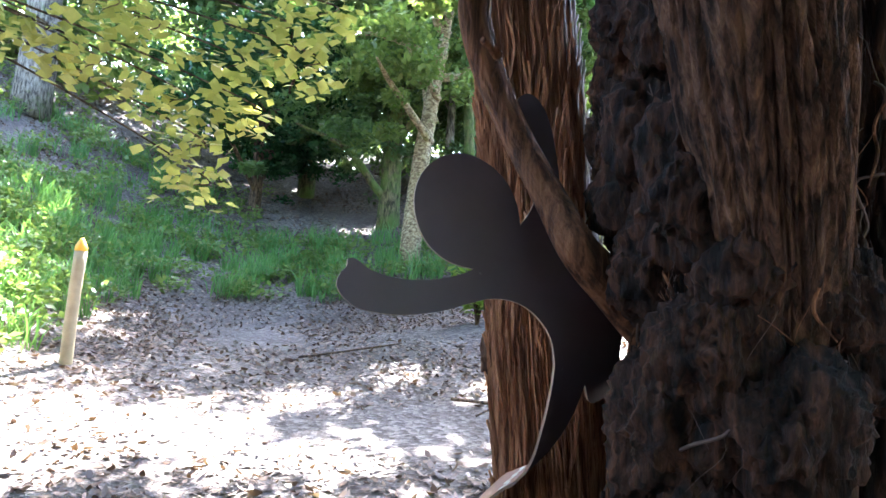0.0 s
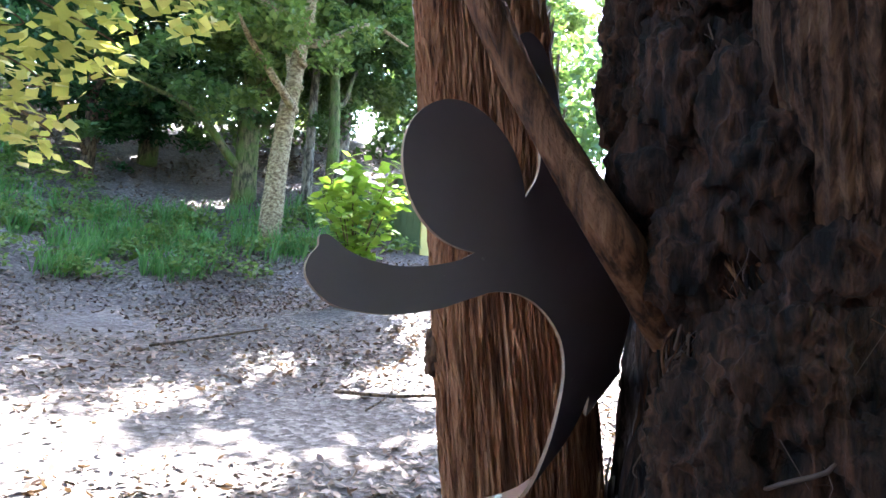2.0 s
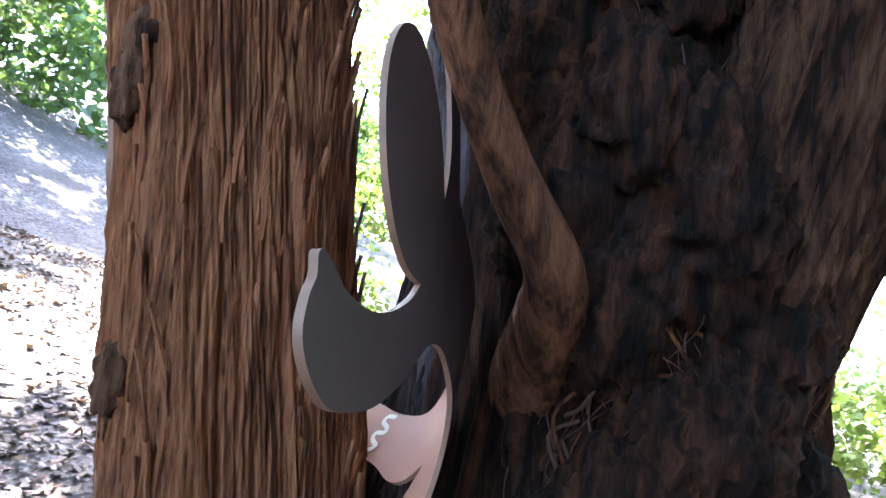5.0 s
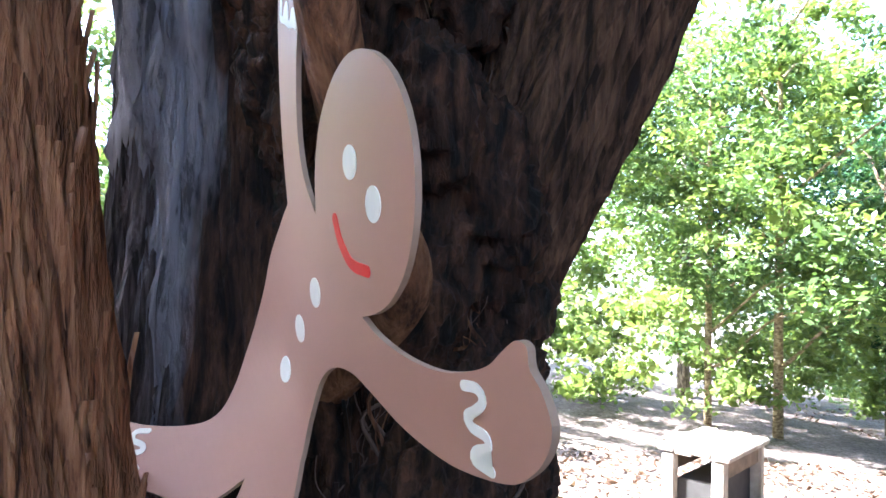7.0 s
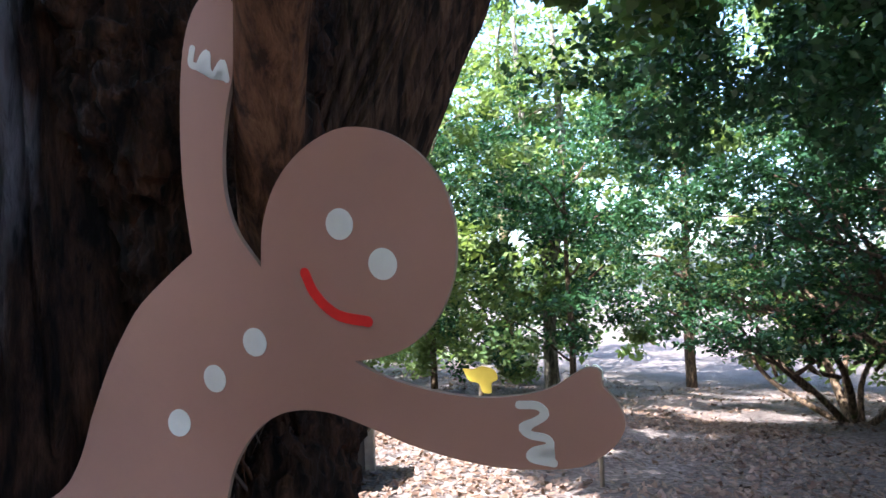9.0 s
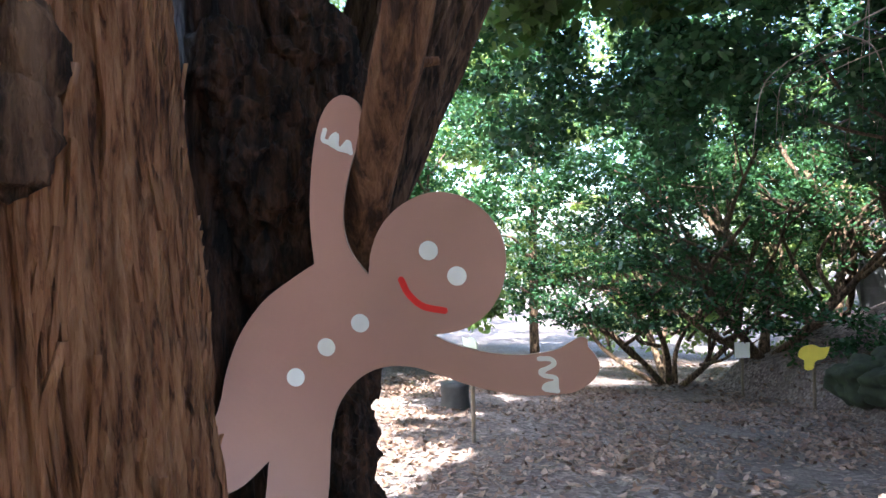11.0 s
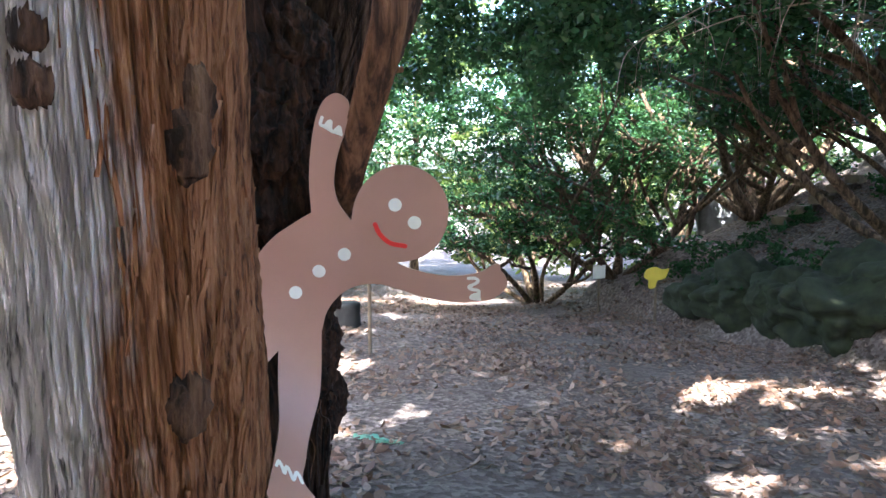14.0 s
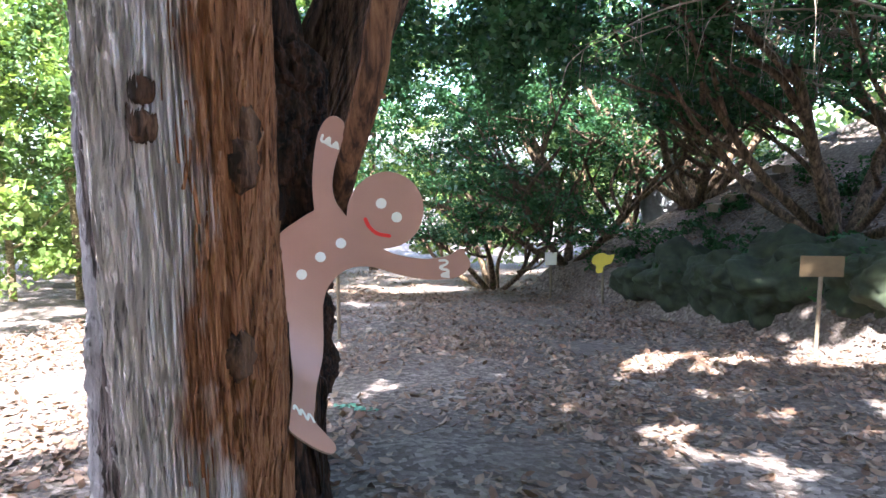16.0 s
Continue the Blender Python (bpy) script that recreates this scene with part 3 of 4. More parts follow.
    bmesh.ops.recalc_face_normals(bm, faces=bm.faces[:])
    ob = part("cutout_figure", bm, (M_FIG_FRONT, M_FIG_BACK, M_FIG_EDGE, M_ICING, M_MOUTH))
    tagged(ob, "bent brown plywood cookie figure with white dots and red smile", "cutout figure")


gingerbread()


# ---- trees around ----
def limb_tree(name, label, base, limbs, leaf, mat_bark, mat_leaf, clumps, group="", sides=10, seed=1, wide=0.5, up=0.4):
    """limbs: (points relative to the base, radii); the first is the trunk."""
    t = thing(name, label, "tree", base, group)
    for i, (pts, rad) in enumerate(limbs):
        mesh_part("trunk" if i == 0 else "limb", tube(pts, rad, sides if i else sides+6, 5, 0.12, seed+i, "limb"), mat_bark, t)
    if clumps:
        mesh_part("crown", leaf_mesh("crown", clumps, leaf, up, wide, seed), mat_leaf, t)
    return t


def branching(rng, height, spread, r0, first=0.35, forks=6, lean=(0, 0), bend=0.3):
    """A trunk with limbs that rise and spread."""
    top = (lean[0], lean[1], height)
    trunk = [(0, 0, -0.15), (lean[0]*0.15, lean[1]*0.15, height*0.3), (lean[0]*0.5+rng.uniform(-.1, .1), lean[1]*0.5, height*0.62), top]
    limbs = [(trunk, (r0*1.25, r0, r0*0.75, r0*0.25))]
    ends = [np.array(top)]
    for k in range(forks):
        f = first+(0.95-first)*k/forks
        p = np.array([lean[0]*f, lean[1]*f, height*f])
        a = rng.uniform(0, 6.28)
        s = spread*rng.uniform(0.6, 1.1)
        d = np.array([math.cos(a)*s, math.sin(a)*s, s*rng.uniform(0.25, 0.9)])
        mid = p+d*0.5+np.array([rng.uniform(-bend, bend), rng.uniform(-bend, bend), 0.15*s])
        limbs.append(([p-d*0.02, p+d*0.15, mid, p+d], (r0*0.55, r0*0.45, r0*0.3, r0*0.1)))
        ends += [p+d, mid]
    return limbs, ends


def forest_tree(name, label, x, y, height, spread, r0, leaf, mb, ml, n, seed, first=0.35, forks=7, lean=(0, 0), csize=0.7, per=120, group="", wide=0.5):
    rng = random.Random(seed)
    limbs, ends = branching(rng, height, spread, r0, first, forks, lean)
    cl = []
    for e in ends:
        for _ in range(n):
            c = e+np.array([rng.gauss(0, csize), rng.gauss(0, csize), rng.gauss(0, csize*0.6)])
            s = csize*rng.uniform(0.3, 0.75)
            cl.append((c, (s, s, s*0.6), int(per*rng.uniform(0.5, 1.5))))
    return limb_tree(name, label, (x, y, T(x, y)), limbs, leaf, mb, ml, cl, group, seed=seed, wide=wide)


# behind the path, uphill
forest_tree("mossy_tree", "multi-stemmed evergreen with mossy trunk on leaf-strewn bank", 1.2, 14.0, 5.0, 2.0, 0.20, 0.15, M_BARK_MOSS, M_LEAF_GREEN, 9, 11, first=0.12, forks=9)
forest_tree("pale_trunk_tree", "tree with pale flaking trunk and crooked mossy limbs", 1.43, 11.88, 5.2, 2.2, 0.16, 0.15, M_BARK_PALE, M_LEAF_LIGHT, 6, 12, first=0.42, forks=7, lean=(0.5, -0.3))
forest_tree("dark_evergreen", "dense dark evergreen shrub-like tree on the bank", -1.6, 15.0, 3.3, 2.0, 0.12, 0.14, M_BARK_BROWN, M_LEAF_DARK, 12, 13, first=0.12, forks=9, csize=0.6)
forest_tree("mossy_tree", "slim mossy trunk deeper in the wood", -0.6, 16.7, 6, 2.2, 0.17, 0.17, M_BARK_MOSS, M_LEAF_GREEN, 8, 14, first=0.4)
forest_tree("grey_trunk_tree", "thick pale grey trunk high on the grassy slope", -6.4, 15.4, 9, 3, 0.32, 0.18, M_BARK_GREY, M_LEAF_GREEN, 8, 15, first=0.4)
for k, (x, y, h) in enumerate(((2.35, 13.7, 6), (2.6, 12.8, 5), (3.3, 15, 7), (5.5, 14.5, 7), (-3.5, 18, 8), (3.9, 17.5, 8), (7.2, 16.0, 8))):
    forest_tree("slim_tree", "slim mossy woodland tree behind the path", x, y, h, 2.3, 0.09+0.02*(k % 3), 0.16, M_BARK_MOSS if k % 2 else M_BARK_GREY, M_LEAF_GREEN if k % 3 else M_LEAF_LIGHT, 8, 30+k, first=0.4, group="slim trees behind the path")

# open wood beyond the old conifer
for k, (x, y, h, r, mb, ml) in enumerate(((7.9, -5.9, 7, 0.06, M_BARK_PALE, M_LEAF_LIGHT), (8.6, -5.2, 6, 0.05, M_BARK_PALE, M_LEAF_GREEN), (9.6, -13.5, 9, 0.12, M_BARK_PALE, M_LEAF_GREEN),
                                          (11, -3, 7, 0.08, M_BARK_BROWN, M_LEAF_LIGHT), (13, -8, 9, 0.12, M_BARK_GREY, M_LEAF_GREEN), (12.5, 1.5, 8, 0.14, M_BARK_GREY, M_LEAF_GREEN), (10, 6, 8, 0.14, M_BARK_GREY, M_LEAF_LIGHT),
                                          (5.5, -16, 9, 0.12, M_BARK_BROWN, M_LEAF_LIGHT), (9.5, -10, 6, 0.07, M_BARK_BROWN, M_LEAF_DARK), (6.2, -10.5, 5, 0.06, M_BARK_BROWN, M_LEAF_DARK))):
    forest_tree("sapling", "slender sunlit young tree with thin leaves", x, y, h, 2.2, r, 0.13, mb, ml, 8, 60+k, first=0.15, forks=9, csize=0.85, per=110, group="young trees in the open wood")

# spreading evergreens along the bank
def spreading_shrub(name, label, x, y, height, spread, r0, mb, ml, seed, stems=7, per=30, leaf=0.10, lift=0.0, group=""):
    """Crooked stems that fan out from one foot, fork twice and carry flat sprays of leaves."""
    rng = random.Random(seed)
    t = thing(name, label, "tree", (x, y, T(x, y)+lift), group)
    cl = []

    def limb(p, d, length, r, depth):
        side = np.array((rng.gauss(0, 1), rng.gauss(0, 1), rng.gauss(0, 0.5)))
        mid = p+d*length*0.5+side*length*0.09
        end = p+d*length+np.array((0, 0, 0.06*length))
        mesh_part("stem" if depth == 0 else "branch", tube([p, mid, end], (r, r*0.8, r*0.55), 8 if depth < 2 else 5, 5, 0.12, seed, "branch"), mb, t)
        if depth:
            for f in (0.45, 0.75, 1.0):
                c = p+d*length*f
                for _ in range(3 if depth == 2 else 1):
                    q = c+np.array((rng.gauss(0, 0.26), rng.gauss(0, 0.26), rng.gauss(0.04, 0.13)))
                    if q[2] > height*0.36:
                        cl.append((q, (0.27, 0.27, 0.10), int(per*rng.uniform(0.5, 1.5))))
        if depth < 2:
            for k in range(3):
                e = d+np.array((rng.gauss(0, 0.5), rng.gauss(0, 0.5), rng.gauss(0.05, 0.28)))
                limb(p+d*length*(0.55+0.2*k)+side*length*0.04, e/np.linalg.norm(e), length*rng.uniform(0.5, 0.75), r*0.55, depth+1)
    for k in range(stems):
        a = 6.283*k/stems+rng.uniform(-0.3, 0.3)
        up = rng.uniform(0.55, 1.7)
        d = np.array((math.cos(a)*spread, math.sin(a)*spread, up*height*0.5))
        limb(np.array((math.cos(a)*r0, math.sin(a)*r0, -0.1)), d/np.linalg.norm(d), height*rng.uniform(0.5, 0.72), r0*rng.uniform(0.6, 1.0), 0)
    mesh_part("crown", leaf_mesh("crown", cl, leaf, 0.55, 0.5, seed), ml, t)
    return t


for k, (x, y, h, sd, r, lift) in enumerate(((-0.5, -9.8, 4.2, 2.2, 0.09, 0.0), (1.08, -10.0, 3.4, 1.7, 0.08, 0.0), (-2.95, -9.7, 4.0, 2.2, 0.10, 0.0), (-4.05, -5.4, 4.4, 2.4, 0.10, 0.0), (-6.0, -8.0, 5.0, 2.6, 0.10, 0.0), (-1.9, -12.6, 5.4, 2.6, 0.11, 0.0))):
    spreading_shrub("bank_evergreen", "spreading dark evergreen with many bare crooked limbs", x, y, h, sd, r, M_BARK_BROWN, M_LEAF_DARK, 90+k, stems=8, lift=lift, group="evergreens on the bank")
for k, (x, y, h, sd, r) in enumerate(((-3.9, -14.5, 6.5, 3.2, 0.12), (-7.4, -12, 6, 3.2, 0.13), (-7.6, -4.0, 6, 3.0, 0.14))):
    forest_tree("far_evergreen", "dark evergreen tree behind the bank", x, y, h, sd, r, 0.13, M_BARK_BROWN, M_LEAF_DARK, 10, 190+k, first=0.2, forks=12, csize=0.75, per=110, group="dark trees behind the bank")


def forked_tree():
    """A grey trunk that divides into two upright stems."""
    limbs = [([(0, 0, -0.2), (0.03, 0, 1.2), (-0.05, 0, 3.0)], (0.21, 0.16, 0.15)), ([(-0.05, 0, 2.8), (0.25, 0.2, 4.2), (0.35, 0.25, 6.0), (0.5, 0.3, 9.0)], (0.12, 0.10, 0.09, 0.05)), ([(-0.05, 0, 2.8), (-0.3, -0.2, 4.2), (-0.35, -0.3, 6.0), (-0.2, -0.3, 9.5)], (0.12, 0.11, 0.10, 0.05)),
             ([(0.3, 0.2, 4.6), (1.0, 0.6, 5.4), (1.6, 0.7, 6.0)], (0.05, 0.035, 0.015)), ([(-0.34, -0.25, 5.0), (-1.0, -0.7, 5.6), (-1.6, -1.2, 6.6)], (0.05, 0.035, 0.015))]
    rng = random.Random(8)
    cl = clumps_in(rng, (0, 0, 7.5), (2.4, 2.4, 1.6), 40, 0.6, 90)
    limb_tree("forked_tree", "slim grey tree with trunk forked into two stems", (7.47, -11.98, T(7.47, -11.98)), limbs, 0.14, M_BARK_GREY, M_LEAF_LIGHT, cl, seed=71)


forked_tree()


def stone_block():
    x, y = -2.5, -11.6
    t = thing("rock_pillar", "grey upright block of stone standing on the pale slope", "rock", (x, y, T(x, y)))
    bm = bmesh.new()
    box(bm, (0.75, 0.6, 1.9), pose(0, 0, 0.75), 0.06)
    bmesh.ops.subdivide_edges(bm, edges=bm.edges[:], cuts=5, use_grid_fill=True)
    for v in bm.verts:
        v.co += Vector((noise.noise(v.co*3), noise.noise(v.co*3+Vector((9, 0, 0))), 0))*0.07
    part("block", bm, M_STONE_GREY, t)


stone_block()


def mossy_rock(x, y, r, seed):
    bm = bmesh.new()
    bmesh.ops.create_icosphere(bm, subdivisions=5, radius=r)
    for v in bm.verts:
        q = v.co*1.6+Vector((seed*7, 0, 0))
        v.co *= 1+0.5*noise.noise(q)+0.22*noise.noise(q*2.6)+0.10*noise.noise(q*7)
        v.co.z *= 0.75
    for f in bm.faces:
        f.smooth = True
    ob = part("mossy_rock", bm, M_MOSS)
    ob.location = (x, y, T(x, y)-0.02)
    tagged(ob, "dark moss-covered rock at the foot of the bank", "rock", "rocks along the bank")


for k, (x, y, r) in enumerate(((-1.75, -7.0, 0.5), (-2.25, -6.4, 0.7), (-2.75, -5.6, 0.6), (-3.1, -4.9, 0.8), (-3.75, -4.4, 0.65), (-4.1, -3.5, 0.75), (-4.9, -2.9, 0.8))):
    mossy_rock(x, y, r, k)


# ---- young beech branch near the path ----
def beech_branch():
    t = thing("beech_tree", "beech with low hanging branches of yellow-green leaves", "tree", (-3.6, 3.2, T(-3.6, 3.2)))
    o = np.array(t.location)
    mesh_part("trunk", tube([(0, 0, -0.2), (0.05, 0, 1.5), (0.1, 0.1, 3), (0.1, 0.2, 6)], (0.16, 0.13, 0.11, 0.05), 16, 5, 0.08, 3, "trunk"), M_BARK_GREY, t)
    ends = TWIGS
    cl = []
    for e in ends:
        e = np.array(e)-o
        cl.append((e, (0.30, 0.30, 0.17), 62))
        mid = (e+np.array((0.1, 0.1, 2.6)))*0.5+np.array((0, 0.2, 0.25))
        mesh_part("branch", tube([(0.1, 0.1, 2.6), mid, e+np.array((0, 0, 0.1)), e], (0.014, 0.008, 0.005, 0.003), 6, 6, 0, 1, "branch"), M_BARK_BROWN, t)
    mesh_part("crown", leaf_mesh("crown", cl, 0.088, 0.8, 0.78, 5), M_LEAF_YELLOW, t)


TWIGS = [(-1.58, 3.73, 2.64), (-1.36, 3.85, 2.54), (-1.1, 3.85, 2.77), (-0.95, 4.0, 2.45), (-0.66, 3.98, 2.68), (-0.43, 3.92, 2.9), (-0.23, 4.0, 2.75), (-0.59, 4.07, 2.45), (-0.85, 4.08, 2.22), (-0.81, 4.14, 2.01), (-1.83, 3.6, 2.67), (-0.18, 3.89, 3.02), (-1.28, 3.76, 2.83)]
beech_branch()


# ---- shrub, shed, posts, signs ----
def shrub(name, label, x, y, height, radius, leaf, ml, n, seed):
    rng = random.Random(seed)
    t = thing(name, label, "shrub", (x, y, T(x, y)))
    cl = []
    for k in range(n):
        a, s = rng.uniform(0, 6.28), radius*rng.uniform(0.25, 0.9)
        h = height*rng.uniform(0.45, 0.95)
        e = np.array((math.cos(a)*s, math.sin(a)*s, h))
        mesh_part("stem", tube([(0, 0, -0.05), e*np.array((0.3, 0.3, 0.5)), e], (0.014, 0.01, 0.004), 5, 4, 0, 1, "stem"), M_BARK_BROWN, t)
        for f in (0.25, 0.45, 0.7, 0.9, 1.0):
            cl.append((e*np.array((f, f, f)), (radius*0.4, radius*0.4, height*0.09), int(15*rng.uniform(0.6, 1.4))))
    mesh_part("crown", leaf_mesh("crown", cl, leaf, 1.0, 0.75, seed), ml, t)


shrub("lime_shrub", "young shrub with broad lime-green leaves beside the path", 1.84, 8.1, 1.8, 0.54, 0.16, M_LEAF_LIME, 13, 3)


def shed():
    """Single-pitch box: tall yellow front, dark sides, sloping roof."""
    t = thing("shed", "small yellow and dark green wooden shed with sloping roof", "shed", (4.12, 11.42, T(4.0, 11.0)-0.08))
    t.rotation_euler = (0, 0, radians(12))
    w, d, h = 1.12, 1.0, 1.62
    for k in range(6):
        bm = bmesh.new()
        box(bm, (w/6-0.003, 0.03, h), pose(-w/2+w/12+k*w/6, -d/2, h/2), 0.004)
        part("wall_board", bm, M_SHED_YELLOW, t)
    for sx in (-1, 1):
        for k in range(5):
            bm = bmesh.new()
            box(bm, (0.03, d/5-0.003, h-0.05-k*0.07), pose(sx*w/2, -d/2+d/10+k*d/5+0.02, (h-0.05-k*0.07)/2), 0.004)
            part("wall_board", bm, M_SHED_GREEN, t)
    bm = bmesh.new()
    box(bm, (w, 0.03, h-0.36), pose(0, d/2+0.02, (h-0.36)/2))
    part("back_wall", bm, M_SHED_GREEN, t)
    bm = bmesh.new()
    box(bm, (w+0.10, d+0.22, 0.04), pose(0, 0.02, h-0.14, -19.5), 0.006)
    part("roof", bm, M_SHED_ROOF, t)


shed()


def post(name, label, x, y, h, r, m, cap=None, category="post"):
    t = thing(name, label, category, (x, y, T(x, y)))
    mesh_part("shaft", tube([(0, 0, -0.15), (0, 0, h*0.5), (0.01, 0, h)], (r, r*0.97, r*0.95), 14, 4, 0.06, 2, "shaft"), m, t)
    if cap:
        mesh_part("cap", tube([(0.01, 0, h), (0.01, 0, h+r*0.8), (0.01, 0, h+r*2.1)], (r*0.97, r*0.9, r*0.25), 14, 4, 0, 2, "cap"), cap, t, "bright orange-yellow painted tip")
    return t


post("marker_post", "round wooden marker post with orange-yellow tip", -2.14, 6.49, 0.98, 0.055, M_PEG, M_PEG_TOP)


def sign(name, label, x, y, z, w, h, m, yaw, shape=None, post_r=0.022, lean=0.0):
    t = thing(name, label, "sign", (x, y, T(x, y)))
    t.rotation_euler = (0, 0, radians(yaw))
    top = z-T(x, y)
    mesh_part("post", tube([(0, 0.02, -0.2), (0, 0.02, top*0.5), (0, 0.02, top+h*0.3)], (post_r,)*3, 10, 4, 0.05, 3, "post"), M_WOOD, t)
    bm = bmesh.new()
    pts = shape or [(-0.5, -0.5), (0.5, -0.42), (0.5, 0.5), (-0.5, 0.45)]
    c = spline(pts+pts[:1], 4)[:-1] if shape else np.array(pts)
    f = bm.faces.new([bm.verts.new((p[0]*w, -0.012, top+p[1]*h)) for p in c])
    r = bmesh.ops.extrude_face_region(bm, geom=[f])
    bmesh.ops.translate(bm, verts=[v for v in r["geom"] if isinstance(v, bmesh.types.BMVert)], vec=(0, 0.012, 0))
    bmesh.ops.recalc_face_normals(bm, faces=bm.faces[:])
    part("panel", bm, m, t)
    return t


DUCK = [(-0.5, 0.45), (-0.2, 0.4), (0.05, 0.5), (0.4, 0.35), (0.5, 0.0), (0.32, -0.15), (0.3, -0.5), (0.05, -0.48), (-0.05, -0.15), (-0.35, 0.0)]
sign("yellow_sign", "yellow leaf-shaped wooden cutout sign on a post", -1.05, -7.2, 0.02, 0.38, 0.34, M_SIGN_Y, 180, [(-x, y) for x, y in DUCK])
sign("white_sign", "small white square sign on a thin post", -0.15, -8.5, -0.12, 0.22, 0.26, M_SIGN_W, 180)
sign("brown_sign", "brown wooden board sign on a thin post", -3.1, -3.3, 0.62, 0.42, 0.24, M_SIGN_B, 170)
sign("pale_sign", "pale green cutout sign on a thin post", 2.2, -2.93, 0.62, 0.24, 0.22, M_SIGN_G, 150, DUCK)
sign("yellow_sign", "yellow cutout sign on a post among young trees", 3.5, -3.1, 0.50, 0.34, 0.26, M_SIGN_Y, 215, DUCK)


def bench():
    t = thing("bench", "rough weathered wooden bench with plank seat on leaf-strewn ground", "bench", (3.98, -1.62, T(3.98, -1.62)))
    t.rotation_euler = (0, 0, radians(-58))
    for k in range(4):
        bm = bmesh.new()
        box(bm, (0.95, 0.125, 0.045), pose(0, -0.2+k*0.132, 0.5+0.012*(k % 2), 2), 0.008)
        part("seat_plank", bm, M_WOOD_GREY, t)
    for sx in (-0.42, 0.42):
        for sy in (-0.18, 0.18):
            bm = bmesh.new()
            box(bm, (0.09, 0.09, 0.56), pose(sx, sy, 0.2), 0.008)
            part("leg", bm, M_WOOD_GREY, t)
    for k in range(2):
        bm = bmesh.new()
        box(bm, (0.9, 0.03, 0.13), pose(0, -0.19 if k else 0.19, 0.40), 0.006)
        part("apron", bm, M_WOOD, t)
    # plain dark block filling most of the space under the planks
    bm = bmesh.new()
    box(bm, (0.8, 0.28, 0.36), pose(0, 0.0, 0.12), 0.01)
    part("under_block", bm, M_STUMP, t, "dark block filling the space under the seat")


bench()


def stump():
    x, y = 3.3, -5.05
    t = thing("stump", "dark bark-covered tree stump by the path", "stump", (x, y, T(x, y)))
    mesh_part("body", tube([(0, 0, -0.1), (0, 0, 0.1), (0, 0, 0.34)], (0.24, 0.19, 0.18), 30, 5, 0.1, 3, "body", 14, 0.06), M_STUMP, t)


stump()


# ---- undergrowth and litter ----
def grass(name, label, spots, blade, count, m, seed, lean=0.5):
    """Tufts of upright blades; spots: (x, y, radius)."""
    rng = np.random.default_rng(seed)
    v, f = [], []
    for x, y, r in spots:
        for _ in range(count):
            a, d = rng.uniform(0, 6.28), r*math.sqrt(rng.random())
            px, py = x+d*math.cos(a), y+d*math.sin(a)
            pz = T(px, py)-0.03
            h = blade*rng.uniform(0.5, 1.2)
            o = rng.uniform(-lean, lean, 2)*h
            wx, wy = math.cos(a)*0.008, math.sin(a)*0.008
            i = len(v)
            v += [(px-wx, py-wy, pz), (px+wx, py+wy, pz), (px+wx+o[0]*0.4, py+wy+o[1]*0.4, pz+h*0.65), (px-wx+o[0]*0.4, py-wy+o[1]*0.4, pz+h*0.65), (px+o[0], py+o[1], pz+h*0.95)]
            f += [(i, i+1, i+2, i+3), (i+3, i+2, i+4)]
    ob = mesh_part(name, from_arrays(name, v, f), m)
    tagged(ob, label, "undergrowth", kind="stuff")


R = random.Random(7)
spots = []
for _ in range(95):
    x, y = R.uniform(-7, 3.6), R.uniform(10.6, 13.2)
    spots.append((x, y, R.uniform(0.12, 0.4)))
for _ in range(90):
    spots.append((R.uniform(-7, -2.7), R.uniform(6, 11), R.uniform(0.12, 0.35)))
for _ in range(80):
    spots.append((R.uniform(-8, -2.5), R.uniform(10, 16), R.uniform(0.15, 0.4)))
grass("bank_grass", "tufts of long green grass on the bank", spots, 0.42, 60, M_GRASS, 3)
cl = []
for _ in range(120):
    x, y = R.uniform(-6.5, 4), R.uniform(10.4, 13)
    cl.append(((x, y, T(x, y)+0.14), (0.32, 0.32, 0.16), R.randint(40, 110)))
for _ in range(130):
    x, y = R.uniform(-6.5, -2.5), R.uniform(5.5, 11)
    cl.append(((x, y, T(x, y)+0.18), (0.34, 0.34, 0.22), R.randint(40, 110)))
for _ in range(90):
    x, y = R.uniform(-8, -1.5), R.uniform(12, 17)
    cl.append(((x, y, T(x, y)+0.15), (0.34, 0.34, 0.18), R.randint(30, 90)))
tagged(mesh_part("undergrowth", leaf_mesh("undergrowth", cl, 0.10, 0.6, 0.6, 8), M_LEAF_LIGHT), "low leafy ground cover along the path edge", "undergrowth", kind="stuff")


